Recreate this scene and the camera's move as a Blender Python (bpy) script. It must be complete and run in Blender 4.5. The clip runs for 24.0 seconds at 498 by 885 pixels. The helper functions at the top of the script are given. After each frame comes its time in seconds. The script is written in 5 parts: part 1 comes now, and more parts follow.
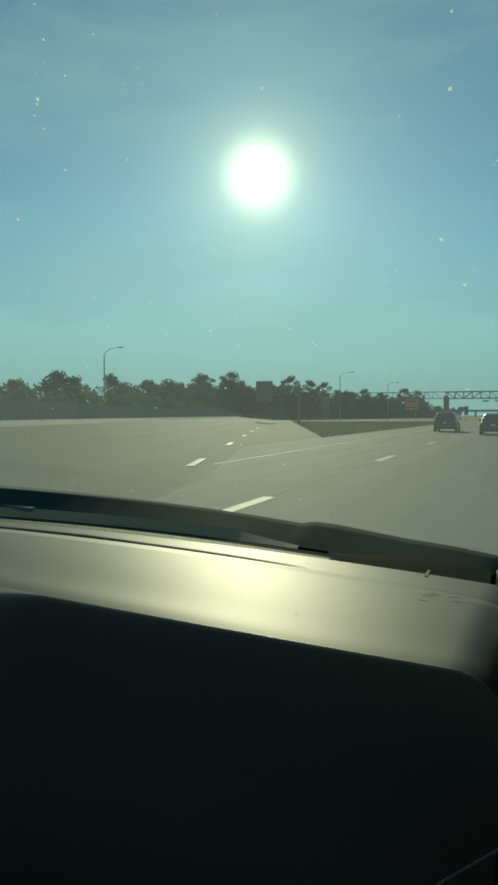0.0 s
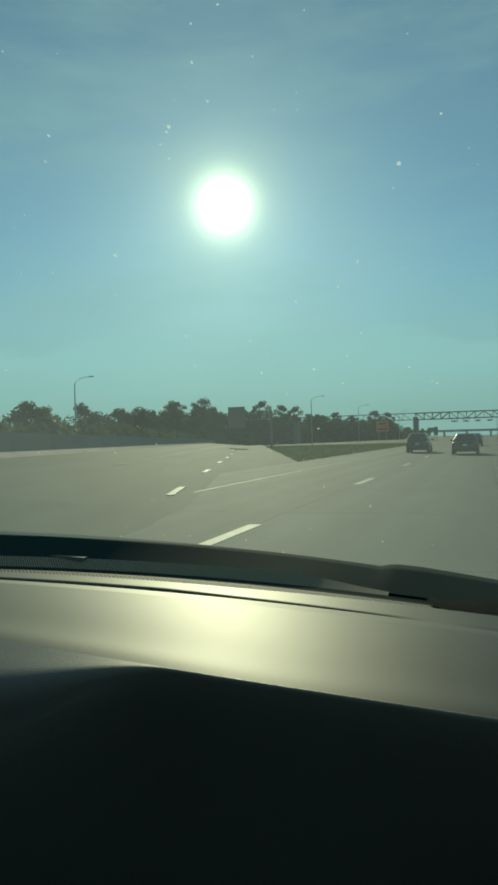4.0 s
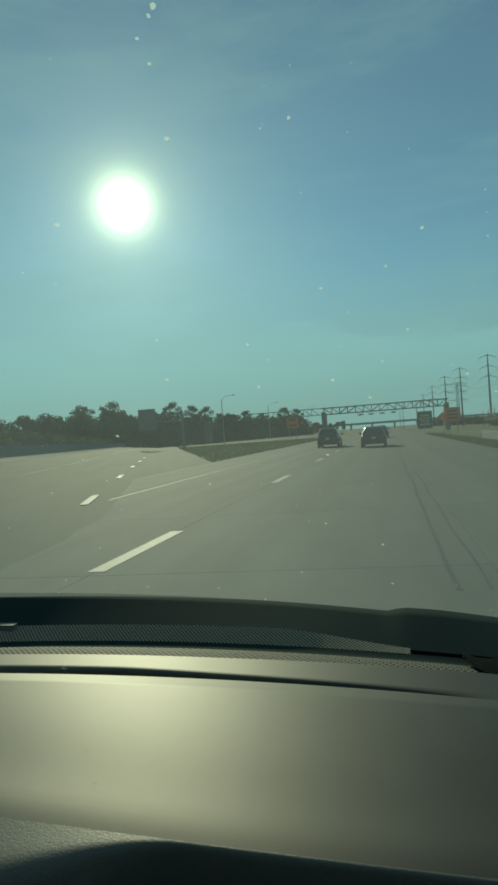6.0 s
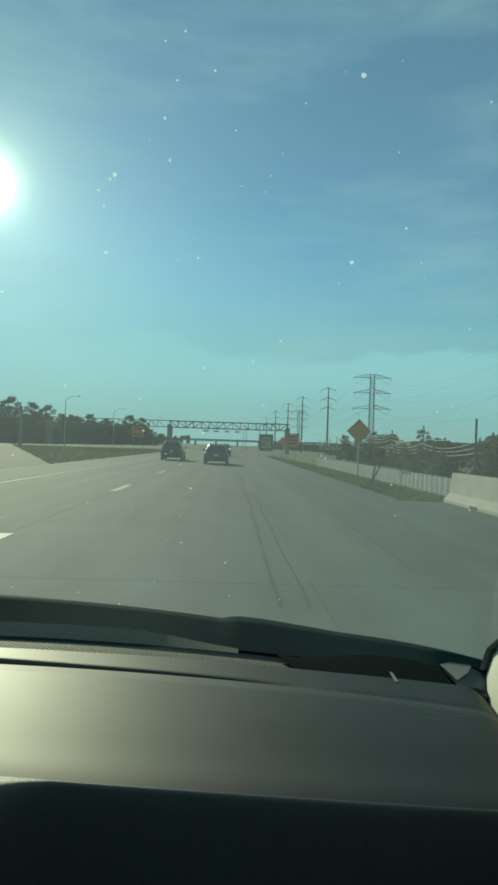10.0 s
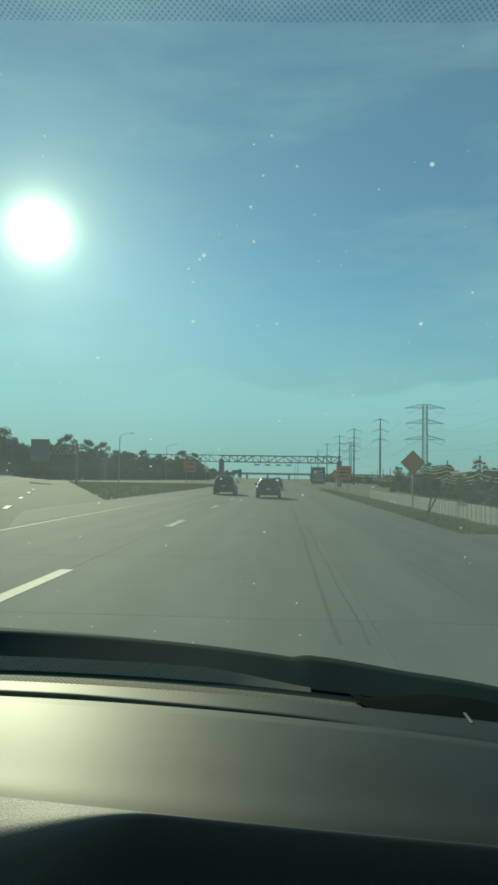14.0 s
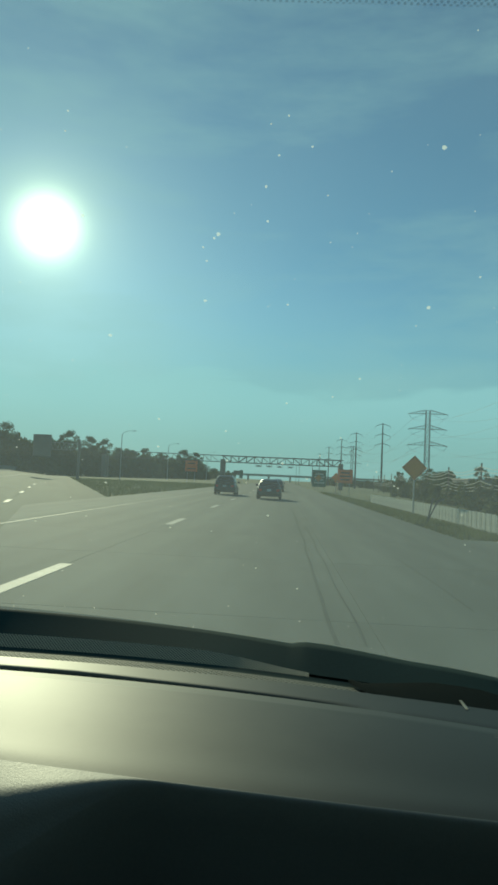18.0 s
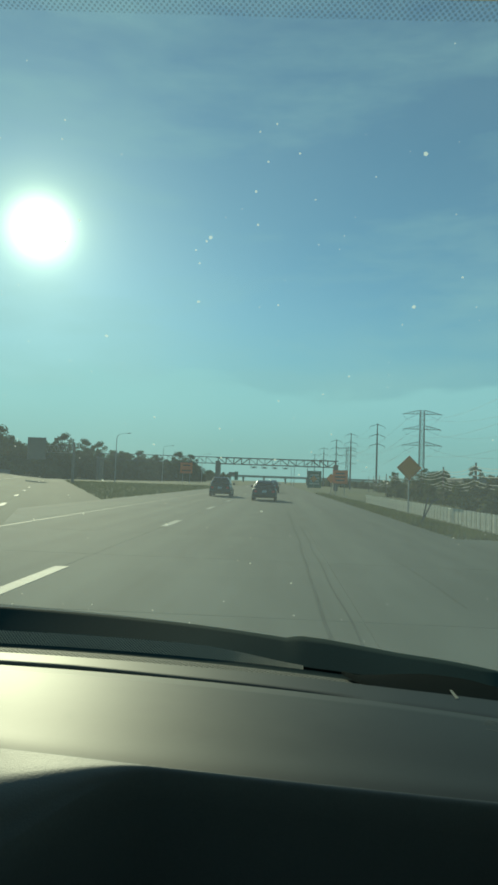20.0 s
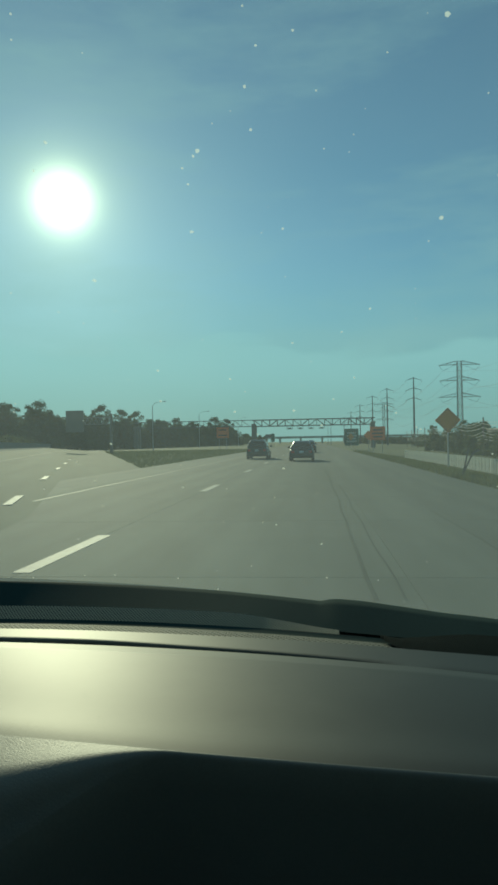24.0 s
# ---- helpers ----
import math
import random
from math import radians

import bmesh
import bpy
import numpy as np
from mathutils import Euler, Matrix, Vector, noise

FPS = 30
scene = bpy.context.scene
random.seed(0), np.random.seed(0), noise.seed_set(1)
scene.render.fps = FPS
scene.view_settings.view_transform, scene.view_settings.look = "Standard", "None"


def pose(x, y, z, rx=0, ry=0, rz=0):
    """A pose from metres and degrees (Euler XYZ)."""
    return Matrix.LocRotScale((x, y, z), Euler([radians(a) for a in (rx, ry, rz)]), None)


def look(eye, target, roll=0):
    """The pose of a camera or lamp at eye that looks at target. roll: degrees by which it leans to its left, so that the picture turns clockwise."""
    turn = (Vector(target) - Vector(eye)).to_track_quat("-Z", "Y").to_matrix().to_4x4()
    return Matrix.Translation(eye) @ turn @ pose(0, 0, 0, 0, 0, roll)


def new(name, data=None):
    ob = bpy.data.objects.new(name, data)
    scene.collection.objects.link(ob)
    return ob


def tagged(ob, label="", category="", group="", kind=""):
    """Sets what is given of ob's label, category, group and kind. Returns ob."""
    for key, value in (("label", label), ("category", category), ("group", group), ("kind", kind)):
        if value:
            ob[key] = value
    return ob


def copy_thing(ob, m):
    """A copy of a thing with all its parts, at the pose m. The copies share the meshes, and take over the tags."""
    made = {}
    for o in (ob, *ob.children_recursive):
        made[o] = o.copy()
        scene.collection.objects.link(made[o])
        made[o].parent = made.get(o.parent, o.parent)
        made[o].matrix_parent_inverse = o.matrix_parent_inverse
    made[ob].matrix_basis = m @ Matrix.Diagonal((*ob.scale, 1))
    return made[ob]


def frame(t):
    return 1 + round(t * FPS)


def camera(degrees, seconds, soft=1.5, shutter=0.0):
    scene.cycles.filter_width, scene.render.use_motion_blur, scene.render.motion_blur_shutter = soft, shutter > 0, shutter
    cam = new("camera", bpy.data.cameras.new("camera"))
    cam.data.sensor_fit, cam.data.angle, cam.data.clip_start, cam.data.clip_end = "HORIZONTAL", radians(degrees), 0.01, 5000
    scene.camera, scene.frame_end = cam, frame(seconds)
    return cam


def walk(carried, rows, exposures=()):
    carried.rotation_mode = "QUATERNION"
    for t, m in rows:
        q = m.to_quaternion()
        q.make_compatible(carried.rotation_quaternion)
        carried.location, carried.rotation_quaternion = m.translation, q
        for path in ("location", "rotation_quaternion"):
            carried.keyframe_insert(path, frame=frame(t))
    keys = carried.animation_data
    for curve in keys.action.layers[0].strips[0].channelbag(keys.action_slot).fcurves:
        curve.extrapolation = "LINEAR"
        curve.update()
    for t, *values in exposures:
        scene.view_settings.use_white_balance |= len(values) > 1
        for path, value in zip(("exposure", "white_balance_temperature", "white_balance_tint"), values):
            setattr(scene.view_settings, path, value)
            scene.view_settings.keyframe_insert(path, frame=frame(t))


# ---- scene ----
# ---- camera and its way ----
cam = camera(41.6, 24.0, soft=3.0)
ROWS = [
    (0.0, 0.417, 0.013, 1.369, 86.97, -1.61, 22.08),
    (0.5, 0.411, 0.021, 1.358, 86.23, 0.15, 25.34),
    (1.0, 0.394, 0.031, 1.376, 88.84, 1.57, 26.22),
    (2.0, 0.375, 0.015, 1.405, 89.68, 0.63, 24.35),
    (2.5, 0.349, -0.002, 1.389, 90.55, -0.30, 22.82),
    (4.5, 0.181, 0.020, 1.402, 89.05, 0.97, 18.32),
    (5.0, 0.148, 0.136, 1.433, 89.22, 2.45, 17.02),
    (5.5, 0.048, 0.245, 1.442, 89.32, 1.06, 14.26),
    (6.0, 0.035, 0.217, 1.433, 89.09, 2.42, 11.87),
    (7.0, 0.017, 0.200, 1.431, 87.51, 1.58, 4.34),
    (8.0, 0.031, 0.148, 1.442, 86.38, 0.54, -3.50),
    (8.5, 0.022, 0.135, 1.443, 86.55, -0.89, -7.34),
    (9.0, 0.070, 0.047, 1.478, 88.39, -1.80, -9.54),
    (9.2, 0.065, 0.027, 1.424, 88.83, -1.87, -9.31),
    (9.6, 0.026, 0.027, 1.436, 89.32, -2.31, -5.92),
    (10.0, 0.018, 0.021, 1.471, 90.31, -3.63, -1.69),
    (10.5, 0.004, 0.021, 1.452, 88.77, -3.61, -0.60),
    (12.5, 0.000, 0.029, 1.505, 86.36, -2.16, 1.69),
    (13.0, -0.013, 0.013, 1.489, 88.55, -2.44, 2.20),
    (13.5, -0.010, -0.017, 1.507, 91.00, -2.34, 2.64),
    (14.0, -0.014, -0.032, 1.488, 92.99, -2.72, 2.82),
    (15.0, -0.032, -0.023, 1.470, 93.83, -3.62, 4.16),
    (15.6, -0.047, -0.079, 1.476, 93.67, -6.02, 7.47),
    (16.0, -0.042, -0.032, 1.457, 93.30, -6.61, 6.16),
    (16.5, -0.025, -0.033, 1.455, 92.49, -5.95, 4.08),
    (17.0, -0.036, -0.043, 1.454, 92.33, -5.42, 3.27),
    (18.0, -0.018, -0.046, 1.460, 93.08, -4.32, 2.91),
    (18.5, -0.013, -0.054, 1.465, 93.39, -3.75, 2.53),
    (20.5, -0.014, -0.072, 1.450, 93.03, -3.89, 2.52),
    (21.0, -0.014, -0.063, 1.462, 92.12, -3.55, 3.59),
    (21.5, -0.027, -0.030, 1.439, 91.52, -3.60, 4.87),
    (22.0, -0.026, -0.014, 1.442, 90.56, -2.89, 5.96),
    (23.0, -0.006, 0.012, 1.430, 89.45, -1.64, 6.97),
    (24.0, 0.009, 0.023, 1.443, 89.82, -0.75, 5.71),
]
# the car leans a little to its right on its springs; cabin and camera lean together
LEAN = pose(0, 0, 1.45) @ pose(0, 0, 0, 0, 1.8, 0) @ pose(0, 0, -1.45)
walk(cam, [(t, LEAN @ pose(x, y, z, rx, ry, rz)) for t, x, y, z, rx, ry, rz in ROWS],
     exposures=[(0.0, -0.15, 6440, -20), (2.5, -0.15, 6440, -20), (4.5, -0.20, 6380, -20), (6.0, -0.33, 6340, -21), (7.0, -0.20, 6280, -21), (8.2, 0.22, 6070, -20),
                (9.2, 0.33, 6010, -20), (10.0, 0.04, 6060, -20), (12.5, -0.04, 6160, -20), (13.0, -0.06, 6160, -20), (14.0, -0.02, 6110, -21), (15.0, -0.03, 6160, -21),
                (16.0, -0.17, 6160, -21), (17.0, -0.04, 6160, -21), (18.0, -0.03, 6160, -21), (21.0, 0.0, 6160, -21), (22.0, -0.15, 6160, -21), (24.0, -0.18, 6160, -21)])

# ---- sky, sun and light ----
SUN_AZ, SUN_EL = 21.2, 19.8          # degrees to the left of the road, and above the horizon
SUN = Vector((-math.sin(radians(SUN_AZ)) * math.cos(radians(SUN_EL)), math.cos(radians(SUN_AZ)) * math.cos(radians(SUN_EL)), math.sin(radians(SUN_EL))))


def build_world():
    world = bpy.data.worlds.new("sky")
    world.use_nodes = True
    scene.world = world
    nt = world.node_tree
    nt.nodes.clear()
    N, L = nt.nodes.new, nt.links.new
    out = N("ShaderNodeOutputWorld")
    coord = N("ShaderNodeTexCoord")
    sky = N("ShaderNodeTexSky")
    sky.sky_type = "NISHITA"
    sky.sun_disc = False
    sky.sun_elevation = radians(SUN_EL)
    sky.sun_rotation = radians(-SUN_AZ)
    sky.air_density, sky.dust_density, sky.ozone_density = 1.0, 0.2, 4.0
    bg = N("ShaderNodeBackground")
    bg.inputs["Strength"].default_value = 0.088
    # thin high cloud
    stretch = N("ShaderNodeMapping")
    stretch.inputs["Scale"].default_value = (1.2, 1.2, 5.0)
    L(coord.outputs["Generated"], stretch.inputs["Vector"])
    cloud = N("ShaderNodeTexNoise")
    cloud.inputs["Scale"].default_value = 2.2
    cloud.inputs["Detail"].default_value = 6
    cloud.inputs["Roughness"].default_value = 0.62
    L(stretch.outputs["Vector"], cloud.inputs["Vector"])
    ramp = N("ShaderNodeMapRange")
    ramp.inputs["From Min"].default_value, ramp.inputs["From Max"].default_value = 0.42, 0.75
    ramp.inputs["To Min"].default_value, ramp.inputs["To Max"].default_value = 0.0, 0.5
    L(cloud.outputs["Fac"], ramp.inputs["Value"])
    veil = N("ShaderNodeMixRGB")
    veil.inputs["Color2"].default_value = (4.9, 6.2, 6.9, 1)
    L(ramp.outputs["Result"], veil.inputs["Fac"])
    # pale haze low over the land
    split, low, haze = N("ShaderNodeSeparateXYZ"), N("ShaderNodeMapRange"), N("ShaderNodeMixRGB")
    L(coord.outputs["Generated"], split.inputs[0])
    low.inputs["From Min"].default_value, low.inputs["From Max"].default_value = 0.0, 0.30
    low.inputs["To Min"].default_value, low.inputs["To Max"].default_value = 0.92, 0.0
    low.interpolation_type = "SMOOTHSTEP"
    L(split.outputs["Z"], low.inputs["Value"])
    L(low.outputs["Result"], haze.inputs["Fac"])
    haze.inputs["Color2"].default_value = (3.3, 4.7, 5.45, 1)
    L(sky.outputs["Color"], haze.inputs["Color1"])
    L(haze.outputs["Color"], veil.inputs["Color1"])
    # soft bank of cloud low over the horizon, with an uneven upper edge
    flat, puff, edge, rise, fade, both_sides, bank_mix = (N("ShaderNodeMapping"), N("ShaderNodeTexNoise"), N("ShaderNodeMath"), N("ShaderNodeMapRange"),
                                                          N("ShaderNodeMapRange"), N("ShaderNodeMath"), N("ShaderNodeMixRGB"))
    flat.inputs["Scale"].default_value = (2.6, 2.6, 9.0)
    L(coord.outputs["Generated"], flat.inputs["Vector"])
    puff.inputs["Scale"].default_value, puff.inputs["Detail"].default_value, puff.inputs["Roughness"].default_value = 1.6, 5, 0.5
    L(flat.outputs["Vector"], puff.inputs["Vector"])
    edge.operation = "MULTIPLY_ADD"
    edge.inputs[1].default_value = 0.22
    L(puff.outputs["Fac"], edge.inputs[0])
    L(split.outputs["Z"], edge.inputs[2])
    rise.interpolation_type = fade.interpolation_type = "SMOOTHSTEP"
    rise.inputs["From Min"].default_value, rise.inputs["From Max"].default_value = 0.03, 0.13
    L(split.outputs["Z"], rise.inputs["Value"])
    fade.inputs["From Min"].default_value, fade.inputs["From Max"].default_value = 0.238, 0.268
    fade.inputs["To Min"].default_value, fade.inputs["To Max"].default_value = 0.5, 0.0
    L(edge.outputs[0], fade.inputs["Value"])
    both_sides.operation = "MULTIPLY"
    L(rise.outputs["Result"], both_sides.inputs[0])
    L(fade.outputs["Result"], both_sides.inputs[1])
    L(both_sides.outputs[0], bank_mix.inputs["Fac"])
    bank_mix.inputs["Color2"].default_value = (5.3, 7.3, 8.5, 1)
    L(veil.outputs["Color"], bank_mix.inputs["Color1"])
    L(bank_mix.outputs["Color"], bg.inputs["Color"])
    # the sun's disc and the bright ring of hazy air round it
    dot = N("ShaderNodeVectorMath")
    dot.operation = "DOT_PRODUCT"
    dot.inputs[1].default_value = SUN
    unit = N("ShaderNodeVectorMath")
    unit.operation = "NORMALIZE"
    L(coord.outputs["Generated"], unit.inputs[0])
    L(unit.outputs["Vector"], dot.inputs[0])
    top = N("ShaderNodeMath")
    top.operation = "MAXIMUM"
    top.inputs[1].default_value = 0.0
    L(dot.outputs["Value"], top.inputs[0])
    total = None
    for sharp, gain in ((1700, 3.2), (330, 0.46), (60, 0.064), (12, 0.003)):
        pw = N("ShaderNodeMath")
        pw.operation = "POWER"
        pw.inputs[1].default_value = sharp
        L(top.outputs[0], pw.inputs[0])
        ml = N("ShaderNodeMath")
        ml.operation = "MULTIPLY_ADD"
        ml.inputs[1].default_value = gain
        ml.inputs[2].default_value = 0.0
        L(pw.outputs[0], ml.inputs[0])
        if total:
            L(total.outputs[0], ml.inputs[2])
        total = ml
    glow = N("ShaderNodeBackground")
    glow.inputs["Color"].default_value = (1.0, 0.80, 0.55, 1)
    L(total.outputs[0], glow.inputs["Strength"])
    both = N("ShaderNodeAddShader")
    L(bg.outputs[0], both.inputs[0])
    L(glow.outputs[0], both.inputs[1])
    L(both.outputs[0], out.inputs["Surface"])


build_world()
sun = new("sun", bpy.data.lights.new("sun", "SUN"))
sun.data.energy, sun.data.angle, sun.data.color = 4.4, radians(0.6), (1.0, 0.70, 0.53)
sun.matrix_world = look(SUN * 60, (0, 0, 0))

# ---- materials ----
MATS = {}


def mat(name, base, rough=0.6, metal=0.0, vary=0.25, scale=3.0, fine=40.0, bump=0.1, spec=0.5, random_tint=0.0, tint2=None, along=1.0, patchy=0.08):
    """A painted, grown or cast surface: base colour, broad stains, fine grain and relief."""
    if name in MATS:
        return MATS[name]
    m = bpy.data.materials.new(name)
    m.use_nodes = True
    nt = m.node_tree
    N, L = nt.nodes.new, nt.links.new
    bsdf = nt.nodes["Principled BSDF"]
    coord = N("ShaderNodeTexCoord")
    big, small = N("ShaderNodeTexNoise"), N("ShaderNodeTexNoise")
    big.inputs["Scale"].default_value, big.inputs["Detail"].default_value = scale, 4
    small.inputs["Scale"].default_value, small.inputs["Detail"].default_value = fine, 3
    drawn = N("ShaderNodeMapping")
    drawn.inputs["Scale"].default_value = (1.0, along, 1.0)
    L(coord.outputs["Object"], drawn.inputs["Vector"])
    L(drawn.outputs["Vector"], big.inputs["Vector"])
    L(coord.outputs["Object"], small.inputs["Vector"])
    mix = N("ShaderNodeMixRGB")
    lo = [c * (1 - vary) for c in base]
    hi = [min(1, c * (1 + vary)) for c in (tint2 or base)]
    mix.inputs["Color1"].default_value, mix.inputs["Color2"].default_value = (*lo, 1), (*hi, 1)
    L(big.outputs["Fac"], mix.inputs["Fac"])
    grain = N("ShaderNodeMixRGB")
    grain.blend_type = "OVERLAY"
    grain.inputs["Fac"].default_value = min(0.8, vary * 1.2)
    L(mix.outputs["Color"], grain.inputs["Color1"])
    L(small.outputs["Fac"], grain.inputs["Color2"])
    last = grain
    if random_tint:
        info = N("ShaderNodeObjectInfo")
        rng = N("ShaderNodeMapRange")
        rng.inputs["To Min"].default_value, rng.inputs["To Max"].default_value = 1 - random_tint, 1 + random_tint
        L(info.outputs["Random"], rng.inputs["Value"])
        hsv = N("ShaderNodeHueSaturation")
        L(rng.outputs["Result"], hsv.inputs["Value"])
        L(last.outputs["Color"], hsv.inputs["Color"])
        last = hsv
    L(last.outputs["Color"], bsdf.inputs["Base Color"])
    bsdf.inputs["Metallic"].default_value = metal
    bsdf.inputs["Specular IOR Level"].default_value = spec
    rr = N("ShaderNodeMapRange")
    rr.inputs["To Min"].default_value, rr.inputs["To Max"].default_value = max(0.02, rough - patchy), min(1, rough + patchy)
    L(small.outputs["Fac"], rr.inputs["Value"])
    L(rr.outputs["Result"], bsdf.inputs["Roughness"])
    if bump:
        b = N("ShaderNodeBump")
        b.inputs["Strength"].default_value = bump
        b.inputs["Distance"].default_value = 0.6 / fine
        L(small.outputs["Fac"], b.inputs["Height"])
        L(b.outputs["Normal"], bsdf.inputs["Normal"])
    MATS[name] = m
    return m


def glass_mat(name, tint, dust=0.0, dust_colour=(0.9, 0.95, 0.85)):
    """Thin car glass: clear and tinted, with a coat of fine dust that the sun lights."""
    m = bpy.data.materials.new(name)
    m.use_nodes = True
    nt = m.node_tree
    nt.nodes.clear()
    N, L = nt.nodes.new, nt.links.new
    out, clear, gloss, mix = N("ShaderNodeOutputMaterial"), N("ShaderNodeBsdfTransparent"), N("ShaderNodeBsdfGlossy"), N("ShaderNodeMixShader")
    clear.inputs["Color"].default_value = (*tint, 1)
    gloss.inputs["Roughness"].default_value = 0.03
    mix.inputs["Fac"].default_value = 0.035
    last = clear
    if dust:
        film, soil = N("ShaderNodeBsdfTranslucent"), N("ShaderNodeMixShader")
        film.inputs["Color"].default_value = (*dust_colour, 1)
        noise_tex, rng, coord = N("ShaderNodeTexNoise"), N("ShaderNodeMapRange"), N("ShaderNodeTexCoord")
        noise_tex.inputs["Scale"].default_value, noise_tex.inputs["Detail"].default_value = 7, 6
        rng.inputs["To Min"].default_value, rng.inputs["To Max"].default_value = dust * 0.7, dust * 1.3
        L(coord.outputs["Object"], noise_tex.inputs["Vector"])
        L(noise_tex.outputs["Fac"], rng.inputs["Value"])
        L(rng.outputs["Result"], soil.inputs["Fac"])
        L(clear.outputs[0], soil.inputs[1])
        L(film.outputs[0], soil.inputs[2])
        last = soil
    L(last.outputs[0], mix.inputs[1])
    L(gloss.outputs[0], mix.inputs[2])
    L(mix.outputs[0], out.inputs["Surface"])
    return m


def mesh_mat(name, base, hole, per_metre, rough=0.5, tilt=0.0, spin=0.0):
    """Perforated plastic: rows of small round holes."""
    m = bpy.data.materials.new(name)
    m.use_nodes = True
    nt = m.node_tree
    N, L = nt.nodes.new, nt.links.new
    bsdf = nt.nodes["Principled BSDF"]
    coord, vor, ramp, mix, b = N("ShaderNodeTexCoord"), N("ShaderNodeTexVoronoi"), N("ShaderNodeMapRange"), N("ShaderNodeMixRGB"), N("ShaderNodeBump")
    vor.inputs["Scale"].default_value, vor.inputs["Randomness"].default_value = per_metre, 0.0
    vor.voronoi_dimensions = "2D"
    lay = N("ShaderNodeMapping")
    lay.inputs["Rotation"].default_value = (radians(tilt), 0, radians(spin))
    L(coord.outputs["Object"], lay.inputs["Vector"])
    L(lay.outputs["Vector"], vor.inputs["Vector"])
    ramp.inputs["From Min"].default_value, ramp.inputs["From Max"].default_value = 0.25, 0.42
    L(vor.outputs["Distance"], ramp.inputs["Value"])
    mix.inputs["Color1"].default_value, mix.inputs["Color2"].default_value = (*hole, 1), (*base, 1)
    L(ramp.outputs["Result"], mix.inputs["Fac"])
    L(mix.outputs["Color"], bsdf.inputs["Base Color"])
    b.inputs["Strength"].default_value, b.inputs["Distance"].default_value = 0.8, 0.001
    L(ramp.outputs["Result"], b.inputs["Height"])
    L(b.outputs["Normal"], bsdf.inputs["Normal"])
    bsdf.inputs["Roughness"].default_value = rough
    bsdf.inputs["Specular IOR Level"].default_value = 0.25
    return m


def lamp_mat(name, colour, rough=0.2):
    return mat(name, colour, rough, vary=0.1, scale=8, fine=60, bump=0.05)


CONCRETE = mat("concrete_pavement", (0.094, 0.106, 0.087), 0.85, vary=0.62, scale=0.9, fine=60, bump=0.15, spec=0.15, random_tint=0.05, along=0.07)
CONCRETE_FAR = mat("concrete_pavement_far", (0.094, 0.106, 0.087), 0.85, vary=0.5, scale=0.9, fine=24, bump=0.08, spec=0.15, along=0.03)
CONCRETE_OLD = mat("old_dark_pavement", (0.069, 0.083, 0.057), 0.85, vary=0.5, scale=0.9, fine=40, bump=0.12, spec=0.1, random_tint=0.05, along=0.05)
BARRIER = mat("cast_concrete_barrier", (0.42, 0.40, 0.34), 0.85, vary=0.25, scale=1.2, fine=25, bump=0.2)
LINE = mat("worn_white_road_paint", (0.22, 0.226, 0.20), 0.7, vary=0.35, scale=5, fine=30, bump=0.2)
FADED = mat("faded_road_paint", (0.122, 0.130, 0.108), 0.75, vary=0.4, scale=3, fine=20, bump=0.2)
TAR = mat("grey_tar", (0.070, 0.078, 0.066), 0.95, vary=0.3, spec=0.1)
GRASS = mat("dry_green_grass", (0.082, 0.104, 0.046), 0.9, vary=0.45, scale=0.12, fine=3, bump=0.4, spec=0.2, tint2=(0.115, 0.125, 0.06))


def leaf_mat(name, base, tip, tint=0.2):
    """Leaves and blades: half of the light comes through them."""
    m = mat(name, base, 0.7, vary=0.4, scale=0.5, fine=4, bump=0, spec=0.25, random_tint=tint, tint2=tip)
    nt = m.node_tree
    bsdf, out = nt.nodes["Principled BSDF"], nt.nodes["Material Output"]
    thin, mix = nt.nodes.new("ShaderNodeBsdfTranslucent"), nt.nodes.new("ShaderNodeMixShader")
    mix.inputs["Fac"].default_value = 0.45
    nt.links.new(bsdf.inputs["Base Color"].links[0].from_socket, thin.inputs["Color"])
    nt.links.new(bsdf.outputs[0], mix.inputs[1])
    nt.links.new(thin.outputs[0], mix.inputs[2])
    nt.links.new(mix.outputs[0], out.inputs["Surface"])
    return m


BLADE = leaf_mat("grass_blades", (0.085, 0.108, 0.042), (0.13, 0.135, 0.06), 0.0)
LEAF = leaf_mat("tree_leaves", (0.060, 0.080, 0.042), (0.08, 0.10, 0.048))
LEAF2 = leaf_mat("shrub_leaves", (0.06, 0.075, 0.035), (0.09, 0.10, 0.04))
BARK = mat("tree_bark", (0.09, 0.07, 0.05), 0.9, vary=0.4, scale=2, fine=14, bump=0.5)
GALV = mat("galvanised_steel", (0.30, 0.31, 0.31), 0.5, 0.7, vary=0.2, scale=1.5, fine=20)
DARKSTEEL = mat("weathered_steel", (0.10, 0.10, 0.10), 0.6, 0.5, vary=0.3, scale=1.5, fine=20)
POLEWOOD = mat("utility_pole_wood", (0.12, 0.10, 0.08), 0.85, vary=0.35, scale=1, fine=12)
ORANGE = mat("orange_sign_sheeting", (0.75, 0.16, 0.04), 0.55, vary=0.12, scale=1.2, fine=20, bump=0.05)
AMBER = mat("amber_sign_sheeting", (0.62, 0.24, 0.05), 0.55, vary=0.12, scale=1.2, fine=20, bump=0.05)
GREENSIGN = mat("green_sign_sheeting", (0.03, 0.11, 0.07), 0.5, vary=0.15, scale=1.2, fine=20, bump=0.05)
SIGNBACK = mat("brown_grey_sign_back", (0.17, 0.15, 0.13), 0.6, 0.2, vary=0.2, scale=1.2, fine=20)
